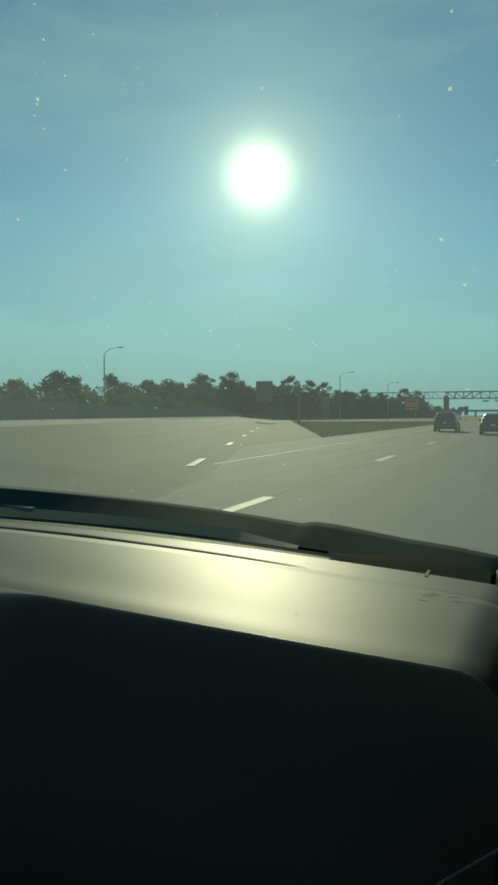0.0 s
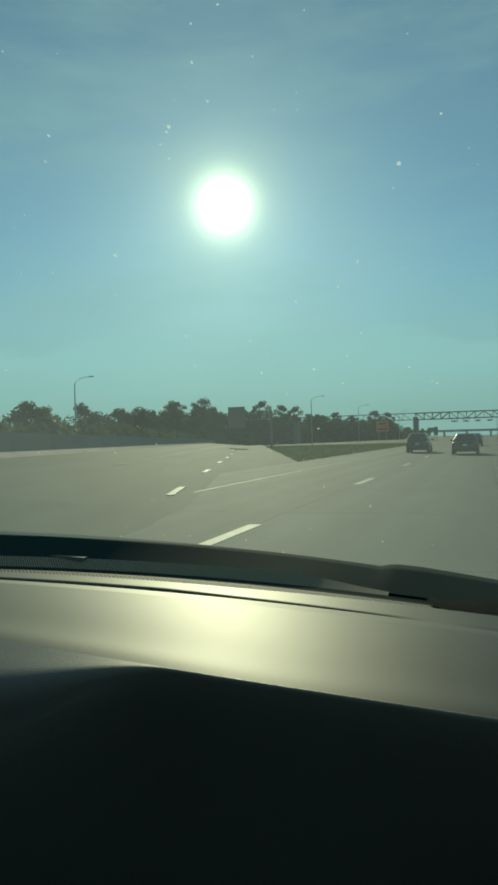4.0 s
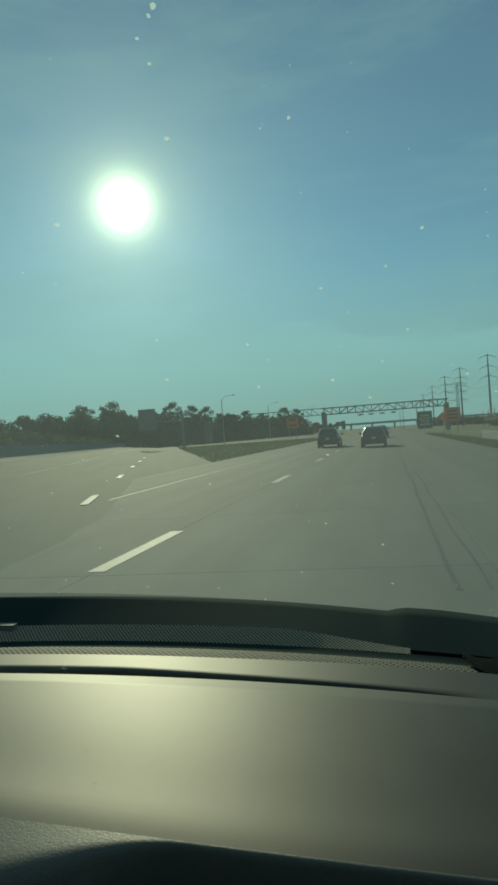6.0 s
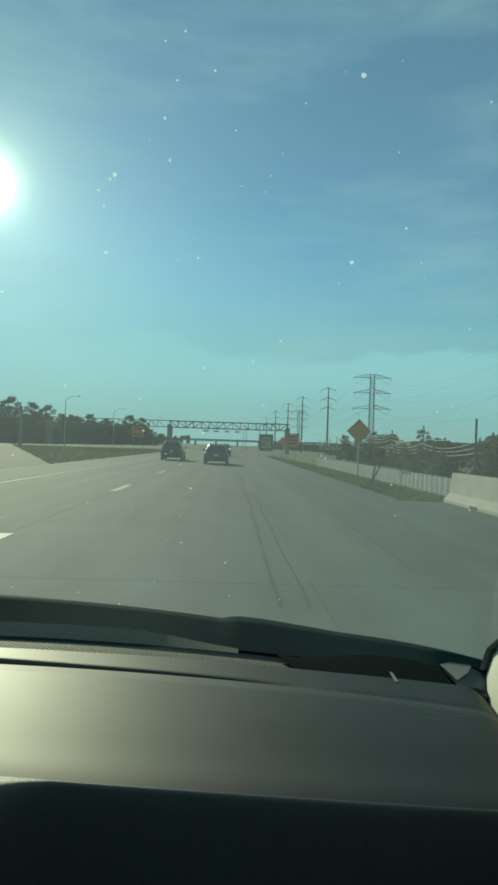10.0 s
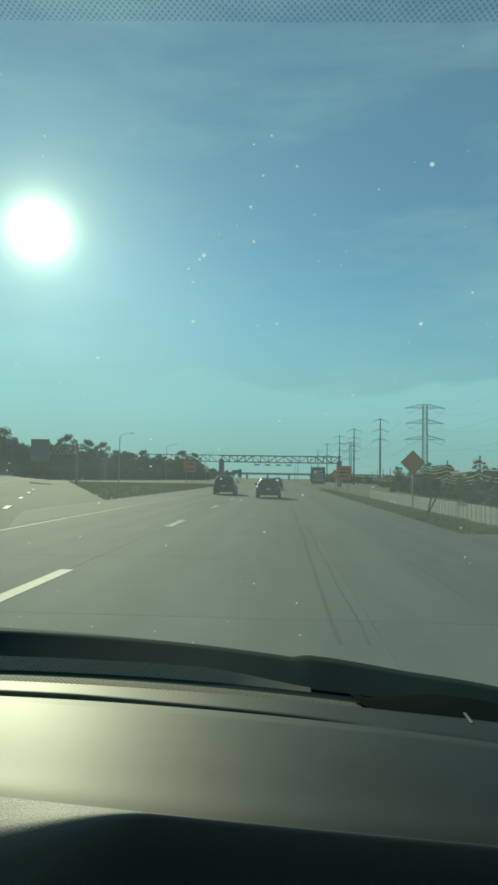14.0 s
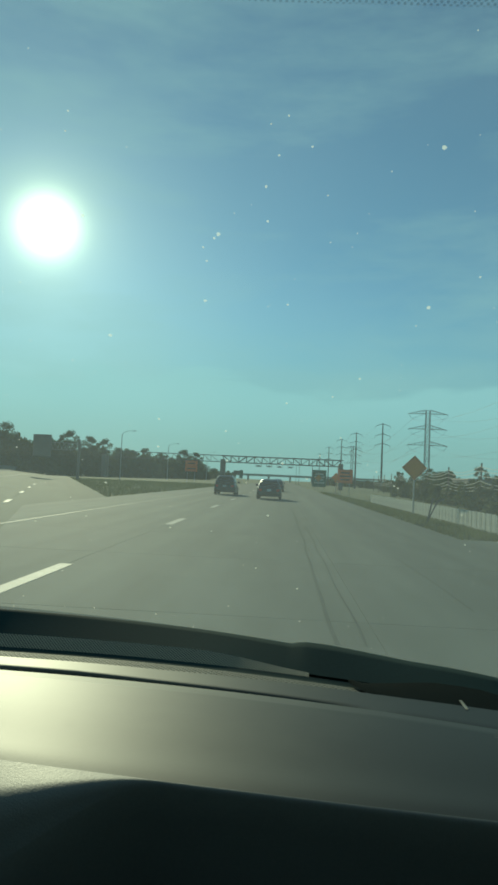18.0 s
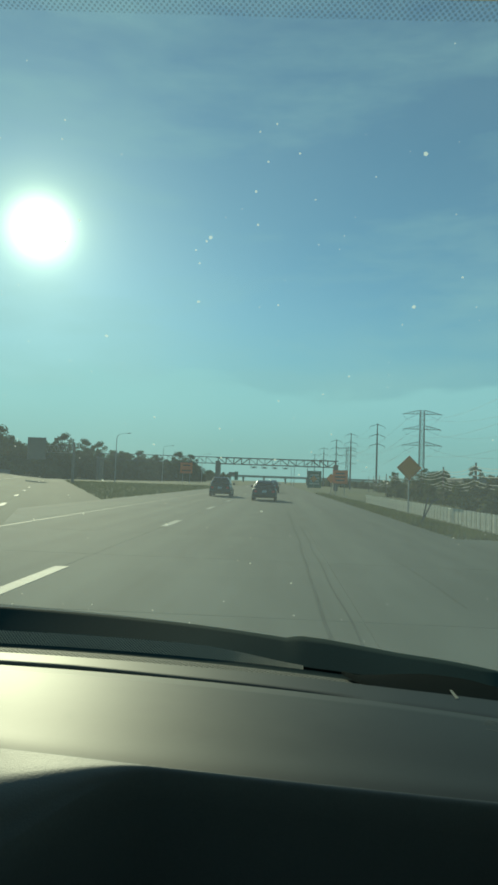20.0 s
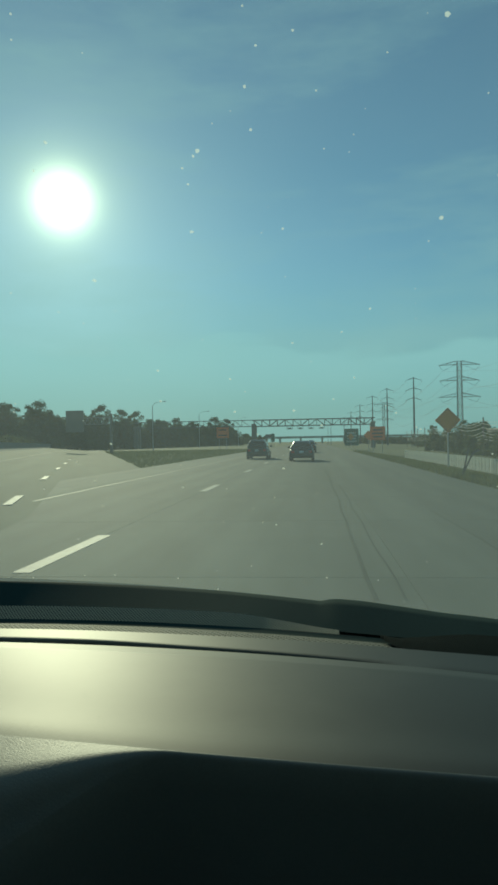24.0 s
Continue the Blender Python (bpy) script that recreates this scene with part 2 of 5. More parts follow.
WHITEFENCE = mat("pale_picket", (0.46, 0.47, 0.42), 0.7, vary=0.2, scale=2, fine=20)
WALLGREY = mat("grey_building_wall", (0.18, 0.19, 0.185), 0.8, vary=0.25, scale=0.3, fine=4)
WALLSHADE = mat("shaded_concrete_wall", (0.085, 0.095, 0.09), 0.8, vary=0.25, scale=0.3, fine=4)
RUBBER = mat("tyre_rubber", (0.02, 0.02, 0.02), 0.8, vary=0.3, scale=5)
RIM = mat("alloy_rim", (0.45, 0.45, 0.46), 0.35, 0.8, vary=0.15, scale=5)
CARGLASS = mat("dark_car_glass", (0.015, 0.018, 0.02), 0.06, vary=0.1, bump=0, spec=0.8)
TAIL = lamp_mat("red_tail_lamp", (0.35, 0.02, 0.02))
HEAD = lamp_mat("clear_head_lamp", (0.7, 0.7, 0.68), 0.1)
PLATE = mat("number_plate", (0.6, 0.6, 0.6), 0.5, vary=0.1)
BLACKPLASTIC = mat("black_plastic", (0.022, 0.024, 0.024), 0.55, vary=0.25, scale=6, fine=120, bump=0.1)
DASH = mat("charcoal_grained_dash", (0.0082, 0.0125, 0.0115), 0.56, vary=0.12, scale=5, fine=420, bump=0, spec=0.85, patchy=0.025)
DASHGRAIN = mat("charcoal_pebbled_dash", (0.108, 0.114, 0.102), 0.5, vary=0.15, scale=6, fine=460, bump=0.2, spec=0.72)
DASHFRONT = mat("black_dash_front", (0.15, 0.158, 0.144), 0.85, vary=0.1, scale=4, fine=300, bump=0.05, spec=0.3)
CLOTH = mat("beige_pillar_cloth", (0.78, 0.75, 0.62), 0.9, vary=0.08, scale=6, fine=900, bump=0.12, spec=0.2)
LINER = mat("grey_headliner", (0.5, 0.5, 0.45), 0.95, vary=0.12, scale=6, fine=160, bump=0.2, spec=0.2)
PAINT = mat("grey_car_paint", (0.14, 0.145, 0.15), 0.3, 0.4, vary=0.08, scale=2, fine=200, bump=0)
FRIT = mat("black_glass_edge", (0.026, 0.031, 0.031), 0.35, vary=0.2, scale=6, fine=80, bump=0, spec=0.5)
VENT = mesh_mat("perforated_vent", (0.36, 0.34, 0.26), (0.02, 0.02, 0.018), 225, rough=0.75, spin=45)
VENT2 = mesh_mat("fine_perforated_strip", (0.15, 0.155, 0.13), (0.004, 0.004, 0.004), 150, rough=0.7, spin=45)
VENT3 = mesh_mat("pale_corner_mesh", (0.28, 0.29, 0.27), (0.015, 0.015, 0.015), 210)
CORNER = mat("blue_grey_corner", (0.075, 0.095, 0.105), 0.6, vary=0.12, scale=6, fine=300, bump=0.05, spec=0.3)
TRIMGREY = mat("grey_trim_strip", (0.15, 0.17, 0.17), 0.7, vary=0.15, scale=6, fine=300, bump=0.05)
DOORSHADE = mat("dark_panel_and_shade", (0.11, 0.135, 0.128), 0.75, vary=0.2, scale=5, fine=260, bump=0.08, spec=0.25)
GRILLE = mesh_mat("black_speaker_mesh", (0.007, 0.016, 0.017), (0.003, 0.003, 0.003), 300, 0.9)
GRILLE.node_tree.nodes["Principled BSDF"].inputs["Specular IOR Level"].default_value = 0.03
DECK = mat("dark_grey_deck", (0.022, 0.042, 0.043), 0.9, vary=0.15, scale=5, fine=200, bump=0.08, spec=0.06)
DOTBAND = mesh_mat("dotted_glass_band", (0.10, 0.11, 0.11), (0.16, 0.17, 0.17), 290, tilt=39.8, spin=45)
gaps, solid, dots_out = DOTBAND.node_tree.nodes.new("ShaderNodeBsdfTransparent"), DOTBAND.node_tree.nodes.new("ShaderNodeMixShader"), DOTBAND.node_tree.nodes["Material Output"]
DOTBAND.node_tree.links.new(DOTBAND.node_tree.nodes["Map Range"].outputs[0], solid.inputs["Fac"])
DOTBAND.node_tree.links.new(DOTBAND.node_tree.nodes["Principled BSDF"].outputs[0], solid.inputs[1])
DOTBAND.node_tree.links.new(gaps.outputs[0], solid.inputs[2])
DOTBAND.node_tree.links.new(solid.outputs[0], dots_out.inputs["Surface"])
DOTBAND.node_tree.nodes["Map Range"].inputs["To Min"].default_value = 0.7
SCREENGLASS = glass_mat("dusty_windscreen_glass", (0.76, 0.92, 0.88), 0.098, (0.72, 0.96, 1.0))


def painted_sheen(m, dusty, clean):
    """Sun sheen painted in: palest over the dash's middle, thinning out before the passenger."""
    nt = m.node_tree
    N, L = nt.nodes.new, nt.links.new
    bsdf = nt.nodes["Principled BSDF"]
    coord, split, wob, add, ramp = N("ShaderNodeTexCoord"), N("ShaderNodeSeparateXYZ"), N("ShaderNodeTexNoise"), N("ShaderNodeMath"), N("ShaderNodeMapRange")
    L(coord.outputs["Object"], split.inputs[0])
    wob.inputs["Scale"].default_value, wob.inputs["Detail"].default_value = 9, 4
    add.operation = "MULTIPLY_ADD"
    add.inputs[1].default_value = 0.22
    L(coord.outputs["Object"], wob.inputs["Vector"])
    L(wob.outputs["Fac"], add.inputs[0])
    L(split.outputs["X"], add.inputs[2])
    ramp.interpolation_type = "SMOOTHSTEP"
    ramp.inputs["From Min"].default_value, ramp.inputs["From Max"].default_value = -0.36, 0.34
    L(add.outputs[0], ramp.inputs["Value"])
    # dusty: colour added where the painted sheen lies; clean: nothing added
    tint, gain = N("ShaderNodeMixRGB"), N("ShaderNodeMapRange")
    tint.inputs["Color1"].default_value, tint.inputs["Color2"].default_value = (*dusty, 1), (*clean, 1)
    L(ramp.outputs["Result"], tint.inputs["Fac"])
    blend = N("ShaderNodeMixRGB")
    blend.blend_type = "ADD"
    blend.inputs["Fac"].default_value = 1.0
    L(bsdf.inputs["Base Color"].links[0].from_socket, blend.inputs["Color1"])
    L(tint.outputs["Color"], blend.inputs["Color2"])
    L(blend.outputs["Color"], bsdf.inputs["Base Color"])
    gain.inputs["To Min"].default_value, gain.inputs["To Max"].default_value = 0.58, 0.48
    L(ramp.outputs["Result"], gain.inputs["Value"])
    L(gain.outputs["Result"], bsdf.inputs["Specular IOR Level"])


painted_sheen(DASH, (0.080, 0.081, 0.063), (0.0, 0.0, 0.0))
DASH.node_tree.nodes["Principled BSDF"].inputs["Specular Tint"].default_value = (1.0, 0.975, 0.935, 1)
SIDEGLASS = glass_mat("tinted_side_glass", (0.82, 0.87, 0.85))


# ---- building tools ----
def part(name, bm, material, parent=None, label="", smooth=False):
    me = bpy.data.meshes.new(name)
    bmesh.ops.recalc_face_normals(bm, faces=bm.faces[:]) if len(bm.faces) < 20000 else None
    bm.to_mesh(me)
    bm.free()
    for mm in (material if isinstance(material, (list, tuple)) else (material,)):
        me.materials.append(mm)
    if smooth:
        me.polygons.foreach_set("use_smooth", [True] * len(me.polygons))
    ob = new(name, me)
    if parent is not None:
        ob.parent = parent
    if label:
        ob["label"] = label
    return ob


def empty(name, at=(0, 0, 0), turn=0.0):
    e = new(name)
    e.matrix_basis = pose(*at, 0, 0, turn)
    e.empty_display_size = 0.2
    return e


def box(bm, x0, x1, y0, y1, z0, z1, m=None, bevel=0.0):
    v = [bm.verts.new(((x0, x1)[i & 1], (y0, y1)[i >> 1 & 1], (z0, z1)[i >> 2 & 1])) for i in range(8)]
    fs = [bm.faces.new([v[i] for i in q]) for q in ((0, 2, 3, 1), (4, 5, 7, 6), (0, 1, 5, 4), (2, 6, 7, 3), (0, 4, 6, 2), (1, 3, 7, 5))]
    if bevel:
        es = list({e for f in fs for e in f.edges})
        r = bmesh.ops.bevel(bm, geom=es, offset=bevel, segments=2, affect="EDGES")
        v = list({w for f in r["faces"] for w in f.verts} | {w for w in v if w.is_valid})
    if m is not None:
        bmesh.ops.transform(bm, matrix=m, verts=[w for w in v if w.is_valid])


def tube(bm, pts, radii, n=6, caps=True):
    """A round bar through pts; radii is one number or one for each point."""
    pts = [Vector(p) for p in pts]
    if not isinstance(radii, (list, tuple)):
        radii = [radii] * len(pts)
    rings = []
    for i, p in enumerate(pts):
        d = (pts[min(i + 1, len(pts) - 1)] - pts[max(i - 1, 0)]).normalized()
        a = d.cross(Vector((0, 0, 1)) if abs(d.z) < 0.9 else Vector((1, 0, 0))).normalized()
        b = d.cross(a)
        rings.append([bm.verts.new(p + (a * math.cos(2 * math.pi * k / n) + b * math.sin(2 * math.pi * k / n)) * radii[i]) for k in range(n)])
    for r, s in zip(rings, rings[1:]):
        for k in range(n):
            bm.faces.new((r[k], r[(k + 1) % n], s[(k + 1) % n], s[k]))
    if caps and n > 2:
        bm.faces.new(rings[0])
        bm.faces.new(rings[-1][::-1])


def sheet(bm, grid, close=False):
    """A skin through rows of points."""
    vs = [[bm.verts.new(p) for p in row] for row in grid]
    for a, b in zip(vs, vs[1:]):
        for i in range(len(a) - 1):
            bm.faces.new((a[i], a[i + 1], b[i + 1], b[i]))
    return vs


def bars(bm, segs, r, n=4):
    for p, q in segs:
        tube(bm, (p, q), r, n, caps=False)

# ---- ground, road and verges ----
def ground_height(x):
    """Height of the land across the road: a median that climbs to the other carriageway, a bank that falls to the fence."""
    pts = ((-2500, 0.4), (-300, 0.2), (-200, -0.12), (-10.4, -0.12), (5.0, -0.12), (6.2, -0.15), (9.5, -0.75), (12, -1.1), (60, -1.1), (2500, -0.6))
    for (a, za), (b, zb) in zip(pts, pts[1:]):
        if a <= x <= b:
            return za + (zb - za) * (x - a) / (b - a)
    return 0.0


def build_ground():
    bm = bmesh.new()
    xs = [-2500, -900, -300, -120, -60, -45, -37, -30, -22, -18, -15, -12.5, -10.4, -5, 5.0, 6.2, 8, 9.5, 12, 20, 60, 200, 700, 2500]
    ys = [-700, -200, -60, -20, 0, 20, 40, 70, 110, 170, 260, 420, 700, 1200, 2500, 4200]
    sheet(bm, [[(x, y, ground_height(x) + (0.06 * noise.noise((x * 0.13, y * 0.11, 3)) if abs(x) < 300 and not -11 < x < 5.2 else 0)) for x in xs] for y in ys])
    tagged(part("ground", bm, GRASS, smooth=True), "dry green grass land on both sides of the highway", "ground", kind="structure")

    road = empty("road")
    tagged(road, "pale worn concrete highway pavement with saw-cut joints", "road", kind="structure")
    bm = bmesh.new()
    box(bm, -10.5, 6.35, -150, 2.0, -0.3, -0.02)
    box(bm, -10.5, 5.1, 62.0, 2200, -0.3, 0.0)
    box(bm, -10.5, 5.1, 2.0, 62.0, -0.3, -0.03)
    box(bm, 5.1, 6.35, 2.0, 19.0, -0.3, -0.004)
    part("road_bed", bm, CONCRETE_FAR, road)
    return road


ROAD = build_ground()


def lane_lines():
    def stripe(x, y0, y1, w, label, paint=LINE):
        bm = bmesh.new()
        n = max(1, int((y1 - y0) / 3))
        for k in range(n):
            a, b = y0 + (y1 - y0) * k / n, y0 + (y1 - y0) * (k + 1) / n
            box(bm, x - w / 2 + random.uniform(-.006, .006), x + w / 2 + random.uniform(-.006, .006), a, b, 0.0, 0.006)
        ob = part("lane_line", bm, paint)
        tagged(ob, label, "road marking", kind="structure")
    stripe(-7.35, -30, 420, 0.13, "long solid worn white edge line on concrete", FADED)
    for k in range(20):
        y = -5.0 + 12.2 * k
        stripe(-3.35, y, y + 3.0, 0.22, "short worn white lane dash on concrete")


lane_lines()


def pavement_cracks():
    """Dark tar and tyre streaks along the wheel tracks."""
    for x0, y0, y1, amp, w in ((0.55, 6, 34, 0.06, 0.05), (0.80, 6, 22, 0.05, 0.03), (2.35, 8, 15, 0.07, 0.03)):
        bm = bmesh.new()
        pts = [(x0 + amp * noise.noise((y0 + i * 0.35, x0 * 5, 1)), y0 + i * 0.8) for i in range(int((y1 - y0) / 0.8))]
        sheet(bm, [[(x - w / 2, y, 0.0045), (x + w / 2, y, 0.0045)] for x, y in pts])
        ob = part("tar_seam", bm, TAR)
        tagged(ob, "thin dark tar-filled crack in the concrete", "road marking", kind="structure")


pavement_cracks()


def barrier():
    """Sloped safety barrier in cast lengths, with drain slots along its foot."""
    prof = [(0.0, 0.0), (0.0, 0.08), (0.18, 0.28), (0.24, 0.86), (0.40, 0.86), (0.46, 0.28), (0.60, 0.08), (0.60, 0.0)]
    e = empty("concrete_barrier", (6.3, 0, 0))
    tagged(e, "pale cast concrete safety barrier along the shoulder", "barrier")
    for k in range(7):
        y0 = -23.0 + 6.0 * k
        bm = bmesh.new()
        a = [bm.verts.new((x, y0 + 0.01, z)) for x, z in prof]
        b = [bm.verts.new((x, y0 + 5.98, z)) for x, z in prof]
        for i in range(len(prof)):
            bm.faces.new((a[i], a[(i + 1) % 8], b[(i + 1) % 8], b[i]))
        bm.faces.new(a), bm.faces.new(b[::-1])
        part("barrier_length", bm, BARRIER, e)
    # shade inside each slot is a black box set on the barrier's foot
    bm = bmesh.new()
    box(bm, -0.012, 0.02, 0.0, 0.46, 0.012, 0.085)
    first = part("drain_slot", bm, BLACKPLASTIC, e, "dark box standing for the shade in a drain slot at the barrier's foot")
    first.matrix_basis = pose(0, -22.0, 0)
    for k in range(1, 17):
        ob = new("drain_slot", first.data)
        ob.parent = e
        ob["label"] = first["label"]
        ob.matrix_basis = pose(0, -22.0 + 2.4 * k, 0)


barrier()


def fence_right():
    f = empty("picket_fence", (11.2, 0, -1.1))
    tagged(f, "long pale picket fence at the foot of the bank", "fence")
    me_bm = bmesh.new()
    box(me_bm, -0.02, 0.02, -0.055, 0.055, 0.0, 1.25)
    first = part("picket", me_bm, WHITEFENCE, f)
    first.matrix_basis = pose(0, 14, 0)
    for k in range(1, 290):
        ob = new("picket", first.data)
        ob.parent = f
        ob.matrix_basis = pose(0.02 * math.sin(k * 1.7), 14 + k * 0.24, 0.02 * math.sin(k * 2.3), random.uniform(-1.5, 1.5))
    bm = bmesh.new()
    for z in (0.3, 1.0):
        box(bm, 0.03, 0.08, 13.8, 84, z, z + 0.08)
    part("rail", bm, GALV, f)


fence_right()


# the carriageway that bears off to the left, under the sun
FORK = Matrix.Translation((0.39, 0, 0)) @ Matrix.Rotation(radians(19.3), 4, "Z")


def beside_fork(x, y):
    """How far a place lies to the right of the forking carriageway's middle."""
    return (FORK.inverted() @ Vector((x, y, 0))).x


def bank(x, y):
    """Rise of the forking carriageway towards its outer side, as on a banked curve; x across from its middle, y along."""
    u = max(0.0, -1.5 - x)
    return 0.115 * u * u / (u + 1.5) * max(0.0, min(1.0, (y - 5.0) / 9.0))


def banked(bm, xs, ys, drop):
    """A pavement skin on the banked curve, with sides that go down into the ground."""
    top = sheet(bm, [[(x, y, bank(x, y) - drop) for x in xs] for y in ys])
    for row in ([r[0] for r in top], [r[-1] for r in top], top[0], top[-1]):
        low = [bm.verts.new((v.co.x, v.co.y, -0.4)) for v in row]
        for k in range(len(row) - 1):
            bm.faces.new((row[k], row[k + 1], low[k + 1], low[k]))


FORK_X = [-11.0, -9.5, -8, -6.5, -5, -3.5, -2.35, -1, 0.8, 2.6]


def fork_road():
    e = empty("road")
    tagged(e, "older darker carriageway that bears off from the highway", "road", kind="structure")
    e.matrix_basis = FORK
    bm = bmesh.new()
    banked(bm, FORK_X, [8, 11, 14, 18, 26], .016)
    banked(bm, FORK_X, [26, 60, 106], .045)
    banked(bm, FORK_X, [106, 200, 430], .016)
    part("road_bed", bm, CONCRETE_OLD, e)
    for k in range(5):
        bm = bmesh.new()
        y = 17.0 + 12.2 * k
        z = bank(-2.35, y)
        box(bm, -2.35 - .11, -2.35 + .11, y, y + 3.0, z - 0.02, z + 0.006)
        line = part("lane_line", bm, LINE)
        line.matrix_basis = FORK
        tagged(line, "short worn white lane dash on concrete", "road marking", kind="structure")
    bm = bmesh.new()
    z = bank(-6.5, 30)
    box(bm, -6.6, -6.47, 30, 200, z - 0.03, z - 0.002)
    line = part("lane_line", bm, FADED)
    line.matrix_basis = FORK
    tagged(line, "long solid worn white edge line on concrete", "road marking", kind="structure")
    # wall along its far side, in cast lengths, its shade put into the colour
    w = empty("median_wall")
    w.matrix_basis = FORK
    tagged(w, "long low grey concrete wall, its own shade put into the dark colour", "wall")
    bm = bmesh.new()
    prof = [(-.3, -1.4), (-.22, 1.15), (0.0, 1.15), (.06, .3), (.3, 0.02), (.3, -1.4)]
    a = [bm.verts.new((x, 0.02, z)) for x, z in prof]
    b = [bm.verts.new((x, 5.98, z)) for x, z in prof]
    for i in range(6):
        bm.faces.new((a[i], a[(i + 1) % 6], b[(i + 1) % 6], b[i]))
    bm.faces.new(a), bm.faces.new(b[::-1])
    first = part("wall_length", bm, WALLSHADE, w)
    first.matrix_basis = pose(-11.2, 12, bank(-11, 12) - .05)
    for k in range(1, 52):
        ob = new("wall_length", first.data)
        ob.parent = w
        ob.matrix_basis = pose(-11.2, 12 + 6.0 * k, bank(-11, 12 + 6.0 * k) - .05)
    return e


FORK_ROAD = fork_road()


def scatter_grass(name, spots, label, h=(0.12, 0.35)):
    """Tufts of a few bent blades each."""
    vs, fs = [], []
    for x, y in spots:
        z = ground_height(x) - 0.03
        for _ in range(5):
            a, lean = random.uniform(0, 6.28), random.uniform(0.02, 0.16)
            hh, w = random.uniform(*h), random.uniform(0.012, 0.03)
            dx, dy = math.cos(a), math.sin(a)
            ox, oy = x + random.uniform(-.12, .12), y + random.uniform(-.12, .12)
            i = len(vs)
            vs += [(ox - dy * w, oy + dx * w, z), (ox + dy * w, oy - dx * w, z), (ox + dx * lean, oy + dy * lean, z + hh)]
            fs.append((i, i + 1, i + 2))
    me = bpy.data.meshes.new(name)
    me.from_pydata(vs, [], fs)
    me.materials.append(BLADE)
    tagged(new(name, me), label, "grass", kind="stuff")


def spread(x0, x1, n, y0, y1):
    return [(random.uniform(x0, x1), y0 + (y1 - y0) * random.random() ** 1.8) for _ in range(n)]


scatter_grass("grass", [p for p in spread(5.3, 10.9, 9500, 8, 95) if p[0] > 7.1 or p[1] > 20], "dry green roadside grass on the bank")
scatter_grass("grass", [(x, y) for x, y in spread(-55, -10.6, 30000, 30, 150) if beside_fork(x, y) > 2.8], "dry green grass between the two carriageways")

# ---- the car that the camera rides in ----
XC = -0.28            # the car's middle line
ZD = 1.117            # height of the dash top
SHELF_X, SHELF_L = -0.13, 0.065    # where the nose of the dash widens, and by how much


def screen_point(u, v):
    """A point of the windscreen: u from -1 (driver) to 1 (passenger), v from 0 (base) to 1 (header)."""
    base = Vector((XC + 0.785 * u, 1.362 - 0.178 * u * u, 1.095))
    head = Vector((XC + 0.755 * u, 0.431 - 0.05 * u * u, 1.849 - 0.03 * u * u))
    p = base.lerp(head, v)
    return p + Vector((0, 0.03, 0.03)) * (4 * v * (1 - v)) * (1 - 0.5 * u * u)


def dash_front(x):
    return 0.692 - 0.042 * x + 0.04 * x * x


def glass_base(x):
    return 1.335 - 0.16 * ((x - XC) / 0.74) ** 2


def bend(y0, x):
    """How the seams and strips of the dash curve back towards the doors; stronger near the glass."""
    k = 0.04 + 0.42 * max(0.0, y0 - 0.70)
    return y0 - k * ((x - XC) ** 2 - 0.06)


